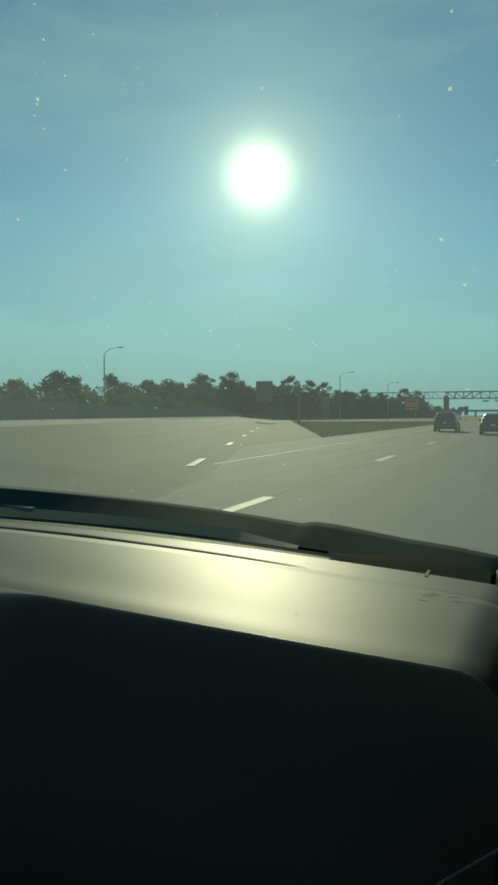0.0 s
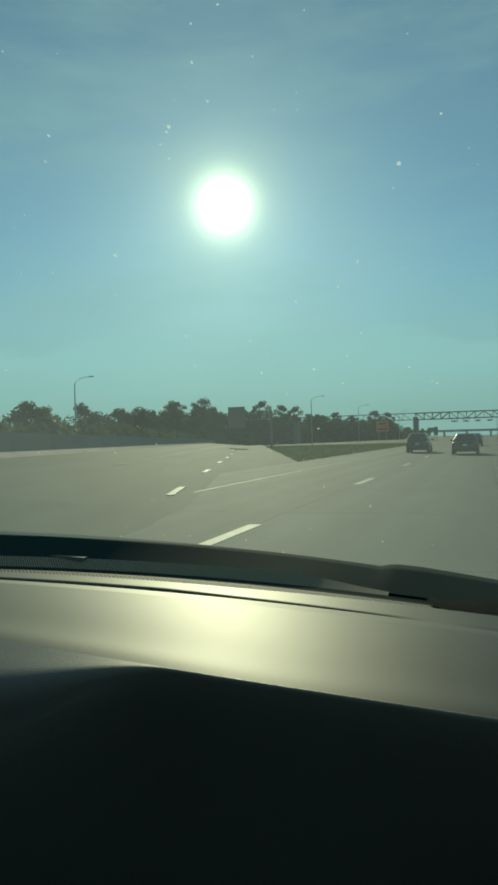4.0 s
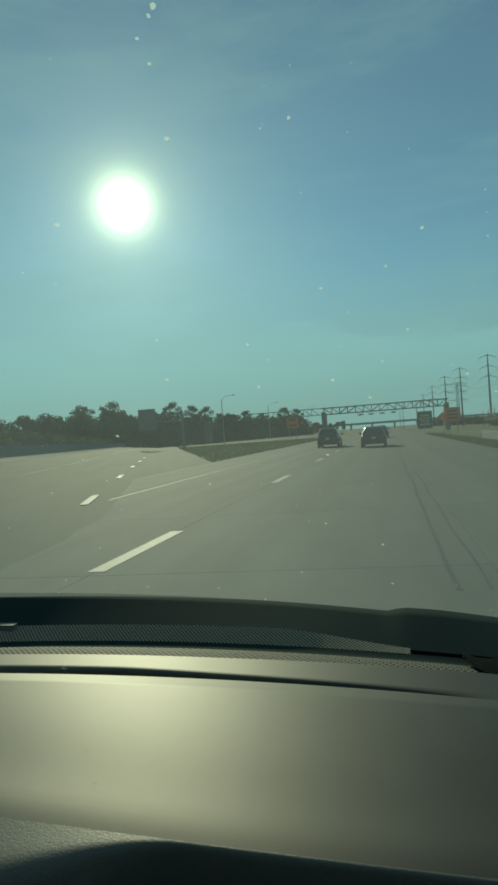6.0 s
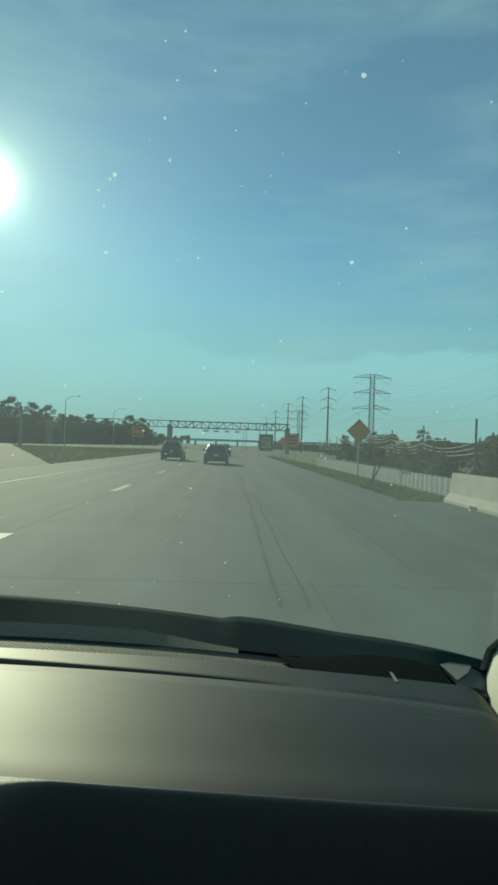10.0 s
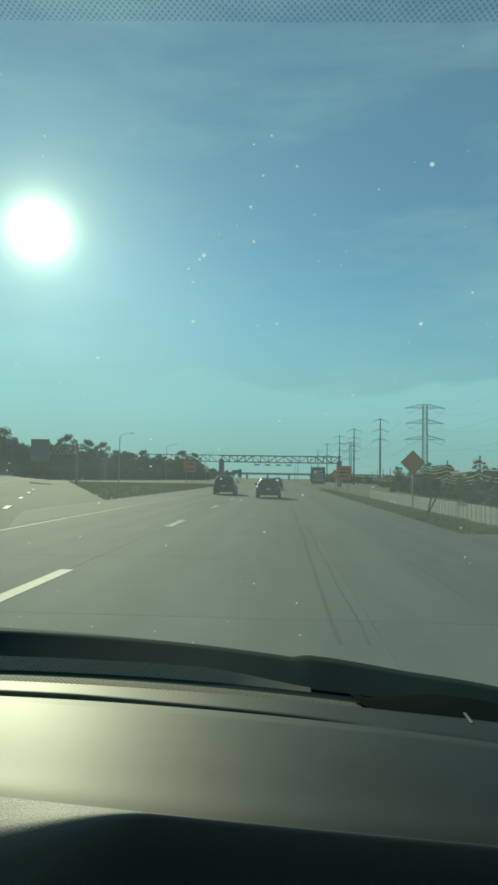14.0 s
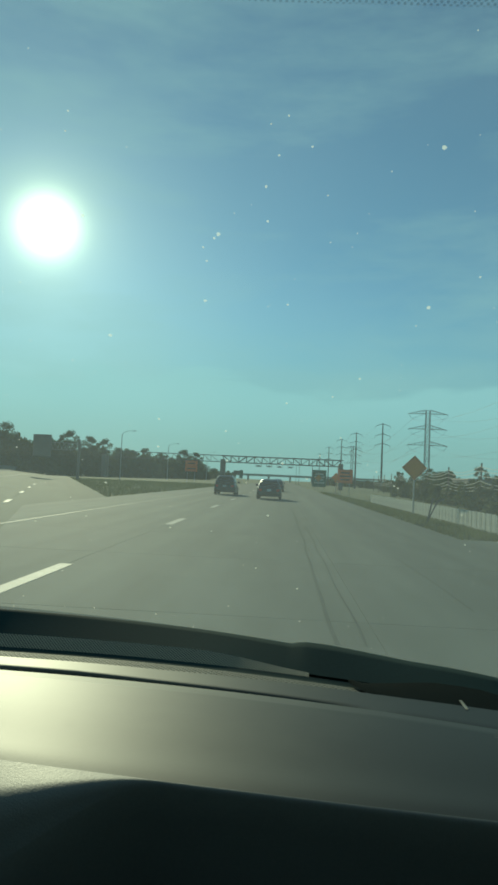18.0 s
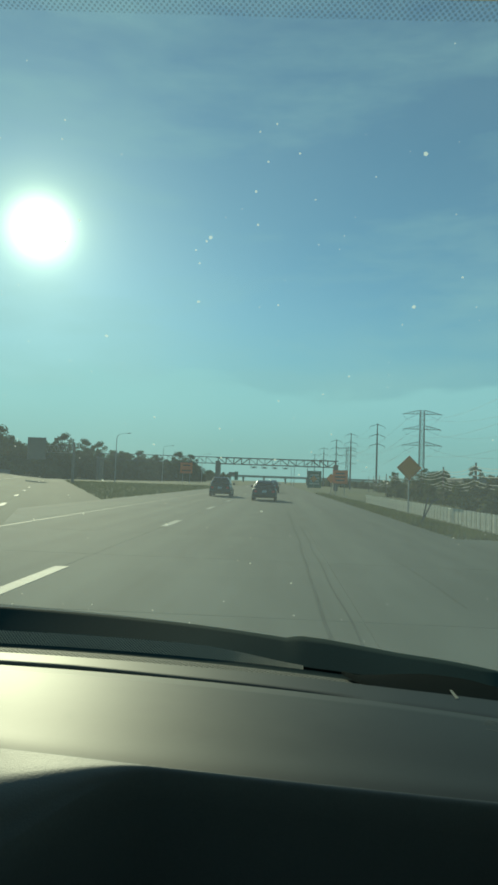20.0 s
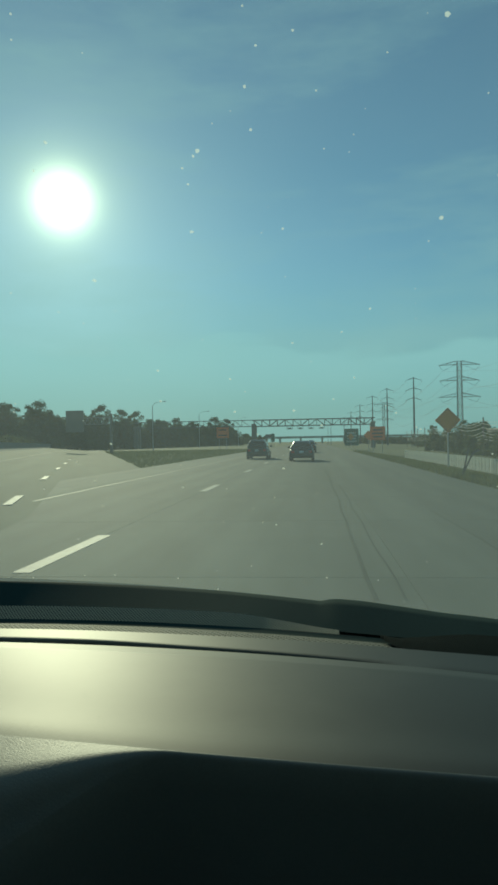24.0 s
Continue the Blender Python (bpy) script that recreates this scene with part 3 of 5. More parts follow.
def own_car():
    car = empty("car", (0, 0, 0))
    car.matrix_basis = LEAN
    tagged(car, "grey car with a charcoal dash, seen from its front passenger seat", "car")
    xs = [XC + 0.732 * (-1 + 2 * i / 96) for i in range(97)]

    # dash top: from the front edge to the groove, and from the groove to the strips
    dash = bmesh.new()

    def top_z(f):
        """Height of the dash top, f from its front edge (0) to the groove (1): a low swelling behind the front edge."""
        swell = 0.0028 * (math.exp(-((f - 0.06) / 0.12) ** 2) - math.exp(-0.25))
        return ZD + 0.003 * math.sin(math.pi * f) + 0.004 * f + swell

    def right_end(y):
        """Where the dash ends beside the passenger's door: narrower at its front corner."""
        return 0.420 + 0.05 * max(0.0, min(0.18, y - 0.69)) + 0.12 * max(0.0, min(0.22, y - 0.87))

    def fit_end(x, y):
        """Squeezes the passenger's end of the dash to its outline; gives x and the fall of the rounded shoulder."""
        if x > 0.15:
            x = 0.15 + (x - 0.15) * (right_end(y) - 0.15) / (xs[-1] - 0.15)
        s = max(0.0, 1 - (right_end(y) - x) / 0.05)
        return x, 0.028 * s ** 2.4

    grid = []
    for f in (0, .008, .016, .026, .04, .06, .09, .14, .2, .3, .4, .5, .6, .7, .8, .9, 1):
        row = []
        for x in xs:
            y0, y1 = dash_front(x), bend(1.012, x)
            y = y0 + (y1 - y0) * f
            xe, fall = fit_end(x, y)
            row.append((xe, y, top_z(f) - fall))
        grid.append(row)
    # the groove's wall
    def groove_z(x):
        """Floor of the groove, which runs out into the surface before the passenger."""
        return ZD + 0.0010 - 0.013 * max(0.0, min(1.0, (0.14 - x) / 0.4)) ** 0.8

    groove = [[(fit_end(x, bend(1.012, x))[0], bend(1.012, x) + 0.001, groove_z(x) - fit_end(x, bend(1.012, x))[1]) for x in xs]]
    sheet(dash, grid + groove)
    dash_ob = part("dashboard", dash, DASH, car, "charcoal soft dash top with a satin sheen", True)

    bm = bmesh.new()
    sheet(bm, [[(x, bend(1.012, x) + 0.0005, groove_z(x) - .001) for x in xs if x < 0.08], [(x, bend(1.05, x), groove_z(x) - .001) for x in xs if x < 0.08]])
    part("groove", bm, DASHFRONT, dash_ob, "dark seam across the dash")
    bm = bmesh.new()
    yf, yb = dash_front(-.24), bend(1.012, -.24)
    tube(bm, [(-.236 - .28 * (y - .757), y, top_z((y - yf) / (yb - yf)) - .0008) for y in (.757, .765, .775, .783)], [.0004, .0009, .0008, .0004], 8)
    part("scuff", bm, DASHFRONT, dash_ob, "small dark scuff mark")
    marks = random.Random(8)
    for _ in range(7):
        bm = bmesh.new()
        x0, y0, a = marks.uniform(.30, .37), marks.uniform(.885, .95), marks.uniform(-.7, .5)
        pts = []
        for k in range(5):
            x, y = x0 + .007 * k * math.cos(a), y0 + .007 * k * math.sin(a) + marks.uniform(-.002, .002)
            f = (y - dash_front(x)) / (bend(1.012, x) - dash_front(x))
            pts.append((x, y, top_z(f) - fit_end(x, y)[1] - .0008))
        tube(bm, pts, [.0004, .0012, .0013, .0011, .0004], 6)
        part("scuff", bm, DASHFRONT, dash_ob, "faint smeared scuff mark")
    bm = bmesh.new()
    box(bm, -.67, -.578, 1.185, 1.215, ZD - .012, ZD + .013, bevel=.004)
    part("pale_tab", bm, TRIMGREY, dash_ob, "pale plastic tab beside the vent")
    bm = bmesh.new()

    def rear_y(x):
        return bend(1.102, x) + 0.1 * max(0.0, x - 0.20)

    def rear_z(x):
        return ZD + 0.0014 - 0.0044 * max(0.0, min(1.0, (0.20 - x) / 0.4))

    def gap(x):
        """Width of the groove, which closes towards the passenger's door."""
        return 1.0125 + 0.027 * max(0.0, min(1.0, (0.16 - x) / 0.5))

    rows = []
    for k in range(5):
        row = []
        for x in xs:
            ya = bend(gap(x), x)
            y = (ya, ya + 0.002, ya + 0.02, (ya + rear_y(x)) / 2 + 0.01, rear_y(x))[k]
            xe, fall = fit_end(x, y)
            row.append((xe, y, (groove_z(x) if k == 0 else rear_z(x)) - fall))
        rows.append(row)
    sheet(bm, rows)
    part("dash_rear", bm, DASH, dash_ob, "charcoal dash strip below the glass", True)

    # fine perforated strip that ends at the speaker, dark slot, vent, dark tray under the glass
    def band(name, ya, yb, za, zb, x0, x1, material, label):
        sel = [x0 + (x1 - x0) * i / 96 for i in range(97)]
        b = bmesh.new()
        sheet(b, [[(x, bend(ya, x), za) for x in sel], [(x, bend((ya + yb) / 2, x), (za + zb) / 2 + 0.002) for x in sel], [(x, bend(yb, x), zb) for x in sel]])
        return part(name, b, material, dash_ob, label, True)

    band("vent_strip", 1.102, 1.144, ZD - 0.004, ZD - 0.006, XC - 0.72, 0.15, VENT2, "pale perforated strip along the dash")

    # dark slot, perforated vent and the grey deck that climbs to the foot of the glass
    def deck_z(y):
        return ZD - 0.004 + 0.150 * (y - 1.142)

    def hump(x):
        return 0.007 * max(0.0, min(1.0, (x - 0.035) / 0.008)) * max(0.0, min(1.0, (0.24 - x) / 0.14)) if x > 0.03 else 0.038 * (0.03 - x)

    def strip(name, cuts, material, label, x0=xs[0], x1=xs[-1]):
        sel = [x for x in xs if x0 <= x <= x1]
        b = bmesh.new()
        sheet(b, [[(x, bend(y, x), z - 0.012 * max(0, (x - 0.30) / 0.2) ** 2) for x in sel] for y, z in cuts])
        return part(name, b, material, dash_ob, label, True)

    low = ZD - 0.005
    strip("slot", ((1.1405, ZD - 0.007), (1.143, low - 0.003), (1.160, low - 0.003), (1.170, low)), DECK, "black slot behind the strip")
    
    def vent_end(x):
        k = max(0.0, min(1.0, (x + 0.16) / 0.24))
        return k * k * (3 - 2 * k)

    b = bmesh.new()
    sel = [x for x in xs if x <= 0.07]
    sheet(b, [[(x, bend(1.170 + 0.036 * f * (1 - .6 * vent_end(x)), x), low + 0.015 * f * (1 - .8 * vent_end(x))) for x in sel] for f in (0, .5, 1)])
    part("defroster_vent", b, VENT, dash_ob, "perforated defroster vent", True)
    xd = xs + [0.466, 0.48, 0.495, 0.51]
    b = bmesh.new()
    rows = []
    for f in (0, .2, .4, .6, .8, 1, 1.08, 1.12):
        row = []
        for x in xd:
            k = vent_end(x)        # past the vent's end the deck starts lower and earlier
            ya, za = 1.206 - 0.022 * k, low + 0.015 - 0.014 * k
            zt = ZD + 0.0194 + hump(x)
            k = max(0.0, min(1.0, (x - 0.385) / 0.03))       # only a thin ridge is left beside the pillar
            ya, za = ya + (1.272 - ya) * k, za + (zt - 0.012 - za) * k
            z = za + (zt - za) * min(f, 1) - (0.0, 0.008, 0.07)[(f > 1) + (f > 1.1)]
            row.append((x, bend(ya + (1.298 - ya) * f, x), z - 0.012 * max(0, (x - 0.30) / 0.2) ** 2))
        rows.append(row)
    sheet(b, rows)
    part("glass_deck", b, DECK, dash_ob, "dark grey deck at the foot of the glass", True)

    # speaker cover: a black leaf with a pointed end, and its bright clip
    bm = bmesh.new()
    lower, upper = [], []
    for i in range(41):
        f = i / 40
        x = 0.122 + 0.272 * f
        yl = rear_y(x) - 0.003 + (1.130 - rear_y(0.122)) * max(0, 1 - f * 7) ** 2
        lower.append((x, yl, ZD + 0.0008 - 0.012 * max(0, (x - 0.28) / 0.2) ** 2))
        yu = min(glass_base(x) - 0.05, yl + 0.008 + f ** 0.45 * 0.125)
        upper.append((x, yu, ZD + 0.0015 + 0.150 * max(0, yu - 1.142) - 0.012 * max(0, (x - 0.30) / 0.2) ** 2))
    sheet(bm, [lower, [tuple((Vector(a) + Vector(b)) / 2 + Vector((0, 0, .003))) for a, b in zip(lower, upper)], upper])
    part("speaker_grille", bm, GRILLE, dash_ob, "black mesh speaker cover", True)
    bm = bmesh.new()
    for k in range(7):
        box(bm, 0.2995, 0.3040, 1.080 - k * 0.0072, 1.0835 - k * 0.0072, ZD - 0.002, ZD + 0.003)
    part("clip", bm, LINER, dash_ob, "small bright ribbed clip")
    bm = bmesh.new()
    sheet(bm, [[(0.405, 1.061, 1.118), (0.440, 1.105, 1.118)], [(0.400, 1.143, 1.119), (0.480, 1.182, 1.119)]])
    part("corner_mesh", bm, VENT3, dash_ob, "pale mesh corner beside the pillar")
    bm = bmesh.new()
    sheet(bm, [[(0.398, 0.95, 1.105), (0.402, 1.06, 1.114), (0.40, 1.17, 1.115)], [(0.447, 0.99, 1.074), (0.464, 1.085, 1.098), (0.50, 1.18, 1.114)]])
    part("corner_panel", bm, CORNER, dash_ob, "plain blue-grey corner between dash and pillar", True)
    bm = bmesh.new()
    box(bm, 0.412, 0.475, 1.165, 1.185, 1.110, 1.122, bevel=0.003)
    part("corner_tab", bm, DASHGRAIN, dash_ob, "small grey tab at the foot of the glass")

    # pebbled apron that rolls off over the middle, and the dark front that falls to the footwell
    def rolled(x, a):
        """The nose of the dash: a tight roll before the passenger, a broad one over the middle of the car."""
        k = max(0.0, min(1.0, (SHELF_X - x) / 0.25))
        k = k * k * (3 - 2 * k)
        rad, shelf, slope = 0.007 + 0.11 * k, SHELF_L * k, 0.06 + 0.07 * k
        xe, fall = fit_end(x, dash_front(x))
        b = slope + max(0.0, a - 0.24) * (1.44 - slope) / 1.2
        out = shelf * min(1.0, a / 0.24)
        y = dash_front(x) - out - rad * (math.sin(b) - math.sin(slope))
        return xe, y, ZD - out * slope - rad * (math.cos(slope) - math.cos(b)) - fall

    bm = bmesh.new()
    sheet(bm, [[rolled(x, a * 0.08) for x in xs] for a in range(17)])
    part("apron", bm, DASHGRAIN, dash_ob, "pebbled charcoal nose of the dash", True)
    bm = bmesh.new()
    prof = ((0.0, 0.0), (-0.002, -0.008), (0.0, -0.03), (0.03, -0.12), (0.04, -0.25), (0.02, -0.36), (0.10, -0.50), (0.3, -0.66))
    sheet(bm, [[rolled(x, a) for x in xs] for a in (1.28, 1.36)] + [[(rolled(x, 1.44)[0], rolled(x, 1.44)[1] + dy, rolled(x, 1.44)[2] + dz) for x in xs] for dy, dz in prof])
    part("dash_front", bm, DASHFRONT, dash_ob, "black lower dash in shade", True)
    bm = bmesh.new()
    # added black box; its colour gives the gap beside the door its shade
    box(bm, 0.43, 0.53, 0.735, 0.97, 1.00, 1.032)
    part("door_gap", bm, BLACKPLASTIC, dash_ob, "black filler standing for the shade between the dash and the door")
    bm = bmesh.new()
    ys = [0.70 + 0.05 * k for k in range(7)]
    sheet(bm, [[(right_end(y), y, ZD - 0.030) for y in ys], [(right_end(y) + 0.004, y, ZD - 0.06) for y in ys], [(right_end(y) + 0.01, y + 0.04, 0.4) for y in ys]])
    part("dash_end", bm, DASHFRONT, dash_ob, "black end of the dash beside the door")
    bm = bmesh.new()
    sheet(bm, [[(xs[0], dash_front(xs[0]), ZD - 0.02), (xs[0], 1.0, ZD - 0.02)], [(xs[0], dash_front(xs[0]) + .3, 0.4), (xs[0], 1.0, 0.4)]])
    part("dash_end", bm, DASHFRONT, dash_ob)

    # windscreen, its black edge, dotted band, dust, painted glints and wipers
    us = [-1 + 2 * i / 32 for i in range(33)]
    bm = bmesh.new()
    sheet(bm, [[screen_point(u, v / 12) for u in us] for v in range(13)])
    glass = part("windscreen", bm, SCREENGLASS, car, "dusty curved windscreen glass", True)

    def frit_top(u):
        return 0.03

    fu = [-1 + 2 * i / 160 for i in range(161)]
    bm = bmesh.new()
    off = Vector((0, -0.003, -0.003))
    sheet(bm, [[screen_point(u, frit_top(u) * f) + off for u in fu] for f in (0.0, 0.35, 0.7, 1.0)])
    part("black_edge", bm, FRIT, glass, "black painted lower edge of the glass", True)
    bm = bmesh.new()
    sheet(bm, [[screen_point(u, v) + off for u in us] for v in (0.980, 0.990, 1.0)])
    part("dotted_band", bm, DOTBAND, glass, "dotted dark band along the top of the glass", True)
    bm = bmesh.new()
    rnd = random.Random(5)
    # the last 30 specks, low on the glass, stand for glints at its foot
    for k in range(310):
        u, v = rnd.uniform(-0.75, 0.9), (0.12 + 0.85 * rnd.random() ** 0.6 if k < 280 else rnd.uniform(0.05, 0.12))
        r = rnd.choice((0.0005, 0.0006, 0.0007, 0.0007, 0.0010, 0.0013, 0.0016, 0.0020)) * rnd.uniform(0.75, 1.25)
        c = screen_point(u, v) + Vector((0, -0.002, -0.002))
        ex, ey = Vector((1, 0, 0)), Vector((0, -0.72, 0.69))
        n = rnd.randint(5, 8)
        ring = [bm.verts.new(c + (ex * math.cos(6.283 * k / n) + ey * math.sin(6.283 * k / n)) * r * rnd.uniform(0.6, 1.2)) for k in range(n)]
        bm.faces.new(ring)
    dust = part("dust_and_glint_specks", bm, dust_glint_mat(), glass, "pale specks of dirt on the glass, the lowest ones painted glints")
    dust["kind"] = "stuff"
    for u0, u1 in ((-0.95, -0.30), (-0.40, 0.43)):
        bm = bmesh.new()
        pts = [screen_point(u0 + (u1 - u0) * i / 20, 0.004 + 0.016 * i / 20) + Vector((0, 0.012, 0.006)) for i in range(21)]
        tube(bm, pts, [0.004] * 20 + [0.006], 6)
        w = part("wiper", bm, BLACKPLASTIC, car, "black wiper blade lying at the foot of the glass", True)
        # bright wire set inside the glass in place of a reflected line
        bm = bmesh.new()
        tube(bm, [p + Vector((0, -0.026, 0.004)) for p in pts[6:19]], 0.0008, 4)
        part("wiper_spring", bm, RIM, w, "thin bright line standing for the wiper's reflection in the glass")

    # A-pillars with their cloth trim, rounded foot, seal and the grab handle
    rim = [(.449, .886, 1.073), (.444, .95, 1.075), (.449, 1.02, 1.072), (.461, 1.075, 1.080), (.474, 1.112, 1.108), (.489, 1.125, 1.138), (.497, 1.09, 1.170), (.495, 1.027, 1.226), (.492, .978, 1.273),
           (.486, .912, 1.336), (.484, .863, 1.382), (.478, .796, 1.446), (.474, .739, 1.501), (.468, .56, 1.67), (.463, .40, 1.825)]
    back = [(.4505, .884, 1.075), (.4508, .880, 1.081), (.4515, .874, 1.089), (.4525, .862, 1.106), (.454, .845, 1.130), (.458, .815, 1.175), (.461, .790, 1.214), (.464, .768, 1.251), (.467, .736, 1.290),
            (.470, .70, 1.335), (.474, .668, 1.382), (.478, .62, 1.445), (.480, .58, 1.501), (.482, .42, 1.67), (.482, .26, 1.81)]
    for s in (1, -1):
        def side(p, dx=0.0, dy=0.0, dz=0.0):
            return (XC + s * (p[0] + dx - XC), p[1] + dy, p[2] + dz)
        bm = bmesh.new()
        grid = []
        for i, (p, q) in enumerate(zip(rim, back)):
            p, q = Vector(p), Vector(q)
            d = (p - q).length
            row = [side(p, 0.010, 0.022, 0.006), side(p, 0.002, 0.006, 0.002)]
            for k in range(9):
                f = k / 8
                row.append(side(p.lerp(q, f), -min(0.020, d * 0.12) * math.sin(math.pi * f) ** 0.7))
            row.append(side(q, 0.012, -0.006))
            row.append(side(q, 0.045, -0.012))
            grid.append(row)
        sheet(bm, grid)
        pil = part("a_pillar", bm, CLOTH, car, "pale beige cloth-covered windscreen pillar", True)
        bm = bmesh.new()
        sheet(bm, [[side(p, 0.012, 0.020, 0.010), side(p, 0.000, 0.014, 0.008), side(p, -0.006, 0.012, 0.008), side(p, -0.007, 0.016, 0.010)] for p in rim[4:]])
        part("seal", bm, DOORSHADE, pil, "black rubber glass seal", True)
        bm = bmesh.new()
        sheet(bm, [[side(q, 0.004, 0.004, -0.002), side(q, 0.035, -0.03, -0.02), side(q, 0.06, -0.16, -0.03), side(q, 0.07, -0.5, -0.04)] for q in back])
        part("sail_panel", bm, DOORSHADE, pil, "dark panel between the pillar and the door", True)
        if s > 0:
            bm = bmesh.new()
            tube(bm, [(.497, .835, 1.282), (.474, .800, 1.292), (.458, .765, 1.304), (.446, .715, 1.330), (.440, .66, 1.380), (.440, .61, 1.445), (.446, .575, 1.508), (.458, .57, 1.55), (.50, .60, 1.57)],
                 [0.024, 0.026, 0.023, 0.019, 0.017, 0.017, 0.019, 0.024, 0.026], 14)
            part("grab_handle", bm, CLOTH, pil, "pale beige grab handle on the pillar", True)
            # flat dark sheet laid on the cloth for the shade behind the handle
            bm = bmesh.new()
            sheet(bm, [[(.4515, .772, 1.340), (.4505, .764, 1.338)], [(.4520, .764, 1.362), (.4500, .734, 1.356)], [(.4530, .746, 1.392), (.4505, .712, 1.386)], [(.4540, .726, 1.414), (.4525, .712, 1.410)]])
            part("handle_recess", bm, DOORSHADE, pil, "dark sheet standing for the shade behind the grab handle", True)

    # headliner, roof, doors, floor and tail that close the cabin
    bm = bmesh.new()
    hx = [-1 + 2 * i / 20 for i in range(21)]
    hgrid = [[screen_point(u, 1.0) + Vector((0, 0.02, 0.004)) for u in hx], [screen_point(u, 1.0) + Vector((0, -0.012, -0.012)) for u in hx],
             [screen_point(u, 1.0) + Vector((0, -0.04, -0.008)) for u in hx]]
    hgrid += [[Vector((XC + 0.80 * u, y, 1.87 - 0.04 * u * u - 0.02 * max(0, -y - 1))) for u in hx] for y in (0.3, -0.3, -1.2, -2.2)]
    sheet(bm, hgrid)
    part("headliner", bm, LINER, car, "grey cloth headliner", True)
    bm = bmesh.new()
    rg = [[screen_point(u, 1.0) + Vector((0, 0.022, 0.008)) for u in hx]]
    rg += [[Vector((XC + 0.84 * u, y, 1.92 - 0.06 * u * u - 0.03 * max(0, -y - 1))) for u in hx] for y in (0.3, -0.3, -1.2, -2.3)]
    sheet(bm, rg)
    part("roof", bm, PAINT, car, "grey painted roof", True)
    for s in (1, -1):
        x = XC + s * 0.86
        bm = bmesh.new()
        box(bm, min(x, x + s * .06), max(x, x + s * .06), -2.3, 1.0, 0.35, 1.06)
        door = part("door", bm, PAINT, car, "grey painted door")
        bm = bmesh.new()
        xi = XC + s * 0.80
        sheet(bm, [[(xi + s * .02, 0.90, 1.075), (xi, 0.4, 1.075), (xi, -2.2, 1.09)], [(xi - s * .05, 0.88, 1.06), (xi - s * .05, 0.4, 1.06), (xi - s * .05, -2.2, 1.07)],
                   [(xi - s * .07, 0.86, 1.0), (xi - s * .06, 0.4, 1.0), (xi - s * .06, -2.2, 1.0)], [(xi - s * .04, 0.9, 0.4), (xi - s * .04, 0.4, 0.4), (xi - s * .04, -2.2, 0.4)]])
        part("door_trim", bm, BLACKPLASTIC, door, "black door trim", True)
        bm = bmesh.new()
        prof = ((.4535, .4555, .895), (.456, .474, .805), (.459, .486, .715), (.462, .494, .60), (.465, .50, .40))
        sheet(bm, [[(XC + s * (x0 - XC), y, 1.060), (XC + s * (x0 + .001 - XC), y, 1.066), (XC + s * (x1 - XC), y, 1.067), (XC + s * (x1 + .003 - XC), y, 1.05)] for x0, x1, y in prof])
        part("trim_strip", bm, TRIMGREY, door, "pale strip along the door gap")
        bm = bmesh.new()
        sheet(bm, [[(x, 0.86, 1.06), (x, -2.2, 1.06)], [(x - s * .05, 0.35, 1.82), (x - s * .05, -2.1, 1.82)]])
        part("side_window", bm, SIDEGLASS, door, "tinted side window glass")
        bm = bmesh.new()
        for y in (-0.55, -1.45, -2.25):
            tube(bm, [(x, y, 1.05), (x - s * 0.06, y + .04, 1.86)], 0.06, 6)
        part("door_post", bm, DASHFRONT, door, "dark door post")
    bm = bmesh.new()
    box(bm, XC - 0.86, XC + 0.86, -2.4, 1.3, 0.28, 0.36)
    part("floor_pan", bm, DASHFRONT, car)
    bm = bmesh.new()
    box(bm, XC - 0.86, XC + 0.86, -2.42, -2.32, 0.3, 1.86)
    part("tailgate", bm, PAINT, car, "grey painted tailgate")
    bm = bmesh.new()
    box(bm, XC - 0.80, XC + 0.80, 1.02, 1.06, 0.3, 1.06)
    part("firewall", bm, DASHFRONT, car)
    # bonnet, wings, nose and wheels, below the line of sight
    bm = bmesh.new()
    bx = [-1 + 2 * i / 12 for i in range(13)]
    rows = []
    for j in range(9):
        f = j / 8
        rows.append([(XC + (0.80 - 0.06 * f) * u, 1.40 - 0.16 * u * u + (0.98 + 0.10 * u * u) * f, 1.06 - 0.30 * f - 0.06 * f ** 4 - 0.05 * u ** 4) for u in bx])
    rows.append([(XC + 0.74 * u, 2.27 - 0.13 * u * u, 0.45) for u in bx])
    sheet(bm, rows)
    part("bonnet", bm, PAINT, car, "grey painted bonnet", True)
    for s in (1, -1):
        bm = bmesh.new()
        x = XC + s * 0.80
        box(bm, min(x, x + s * .12), max(x, x + s * .12), 1.0, 2.1, 0.55, 0.86, bevel=0.04)
        part("wing", bm, PAINT, car)
        for y in (1.55, -1.55):
            bm = bmesh.new()
            tube(bm, [(XC + s * 0.72, y, 0.34), (XC + s * 0.92, y, 0.34)], 0.34, 24)
            bmesh.ops.transform(bm, matrix=LEAN.inverted(), verts=bm.verts[:])
            wh = part("wheel", bm, RUBBER, car, "black tyre")
            bm = bmesh.new()
            tube(bm, [(XC + s * 0.90, y, 0.34), (XC + s * 0.925, y, 0.34)], 0.22, 20)
            bmesh.ops.transform(bm, matrix=LEAN.inverted(), verts=bm.verts[:])
            part("rim", bm, RIM, wh)


    # outer fittings
    for s in (1, -1):
        bm = bmesh.new()
        box(bm, XC + s * 0.62 - 0.16, XC + s * 0.62 + 0.16, 2.10, 2.28, 0.56, 0.70, bevel=0.03)
        part("head_lamp", bm, HEAD, car, "clear headlamp")
        bm = bmesh.new()
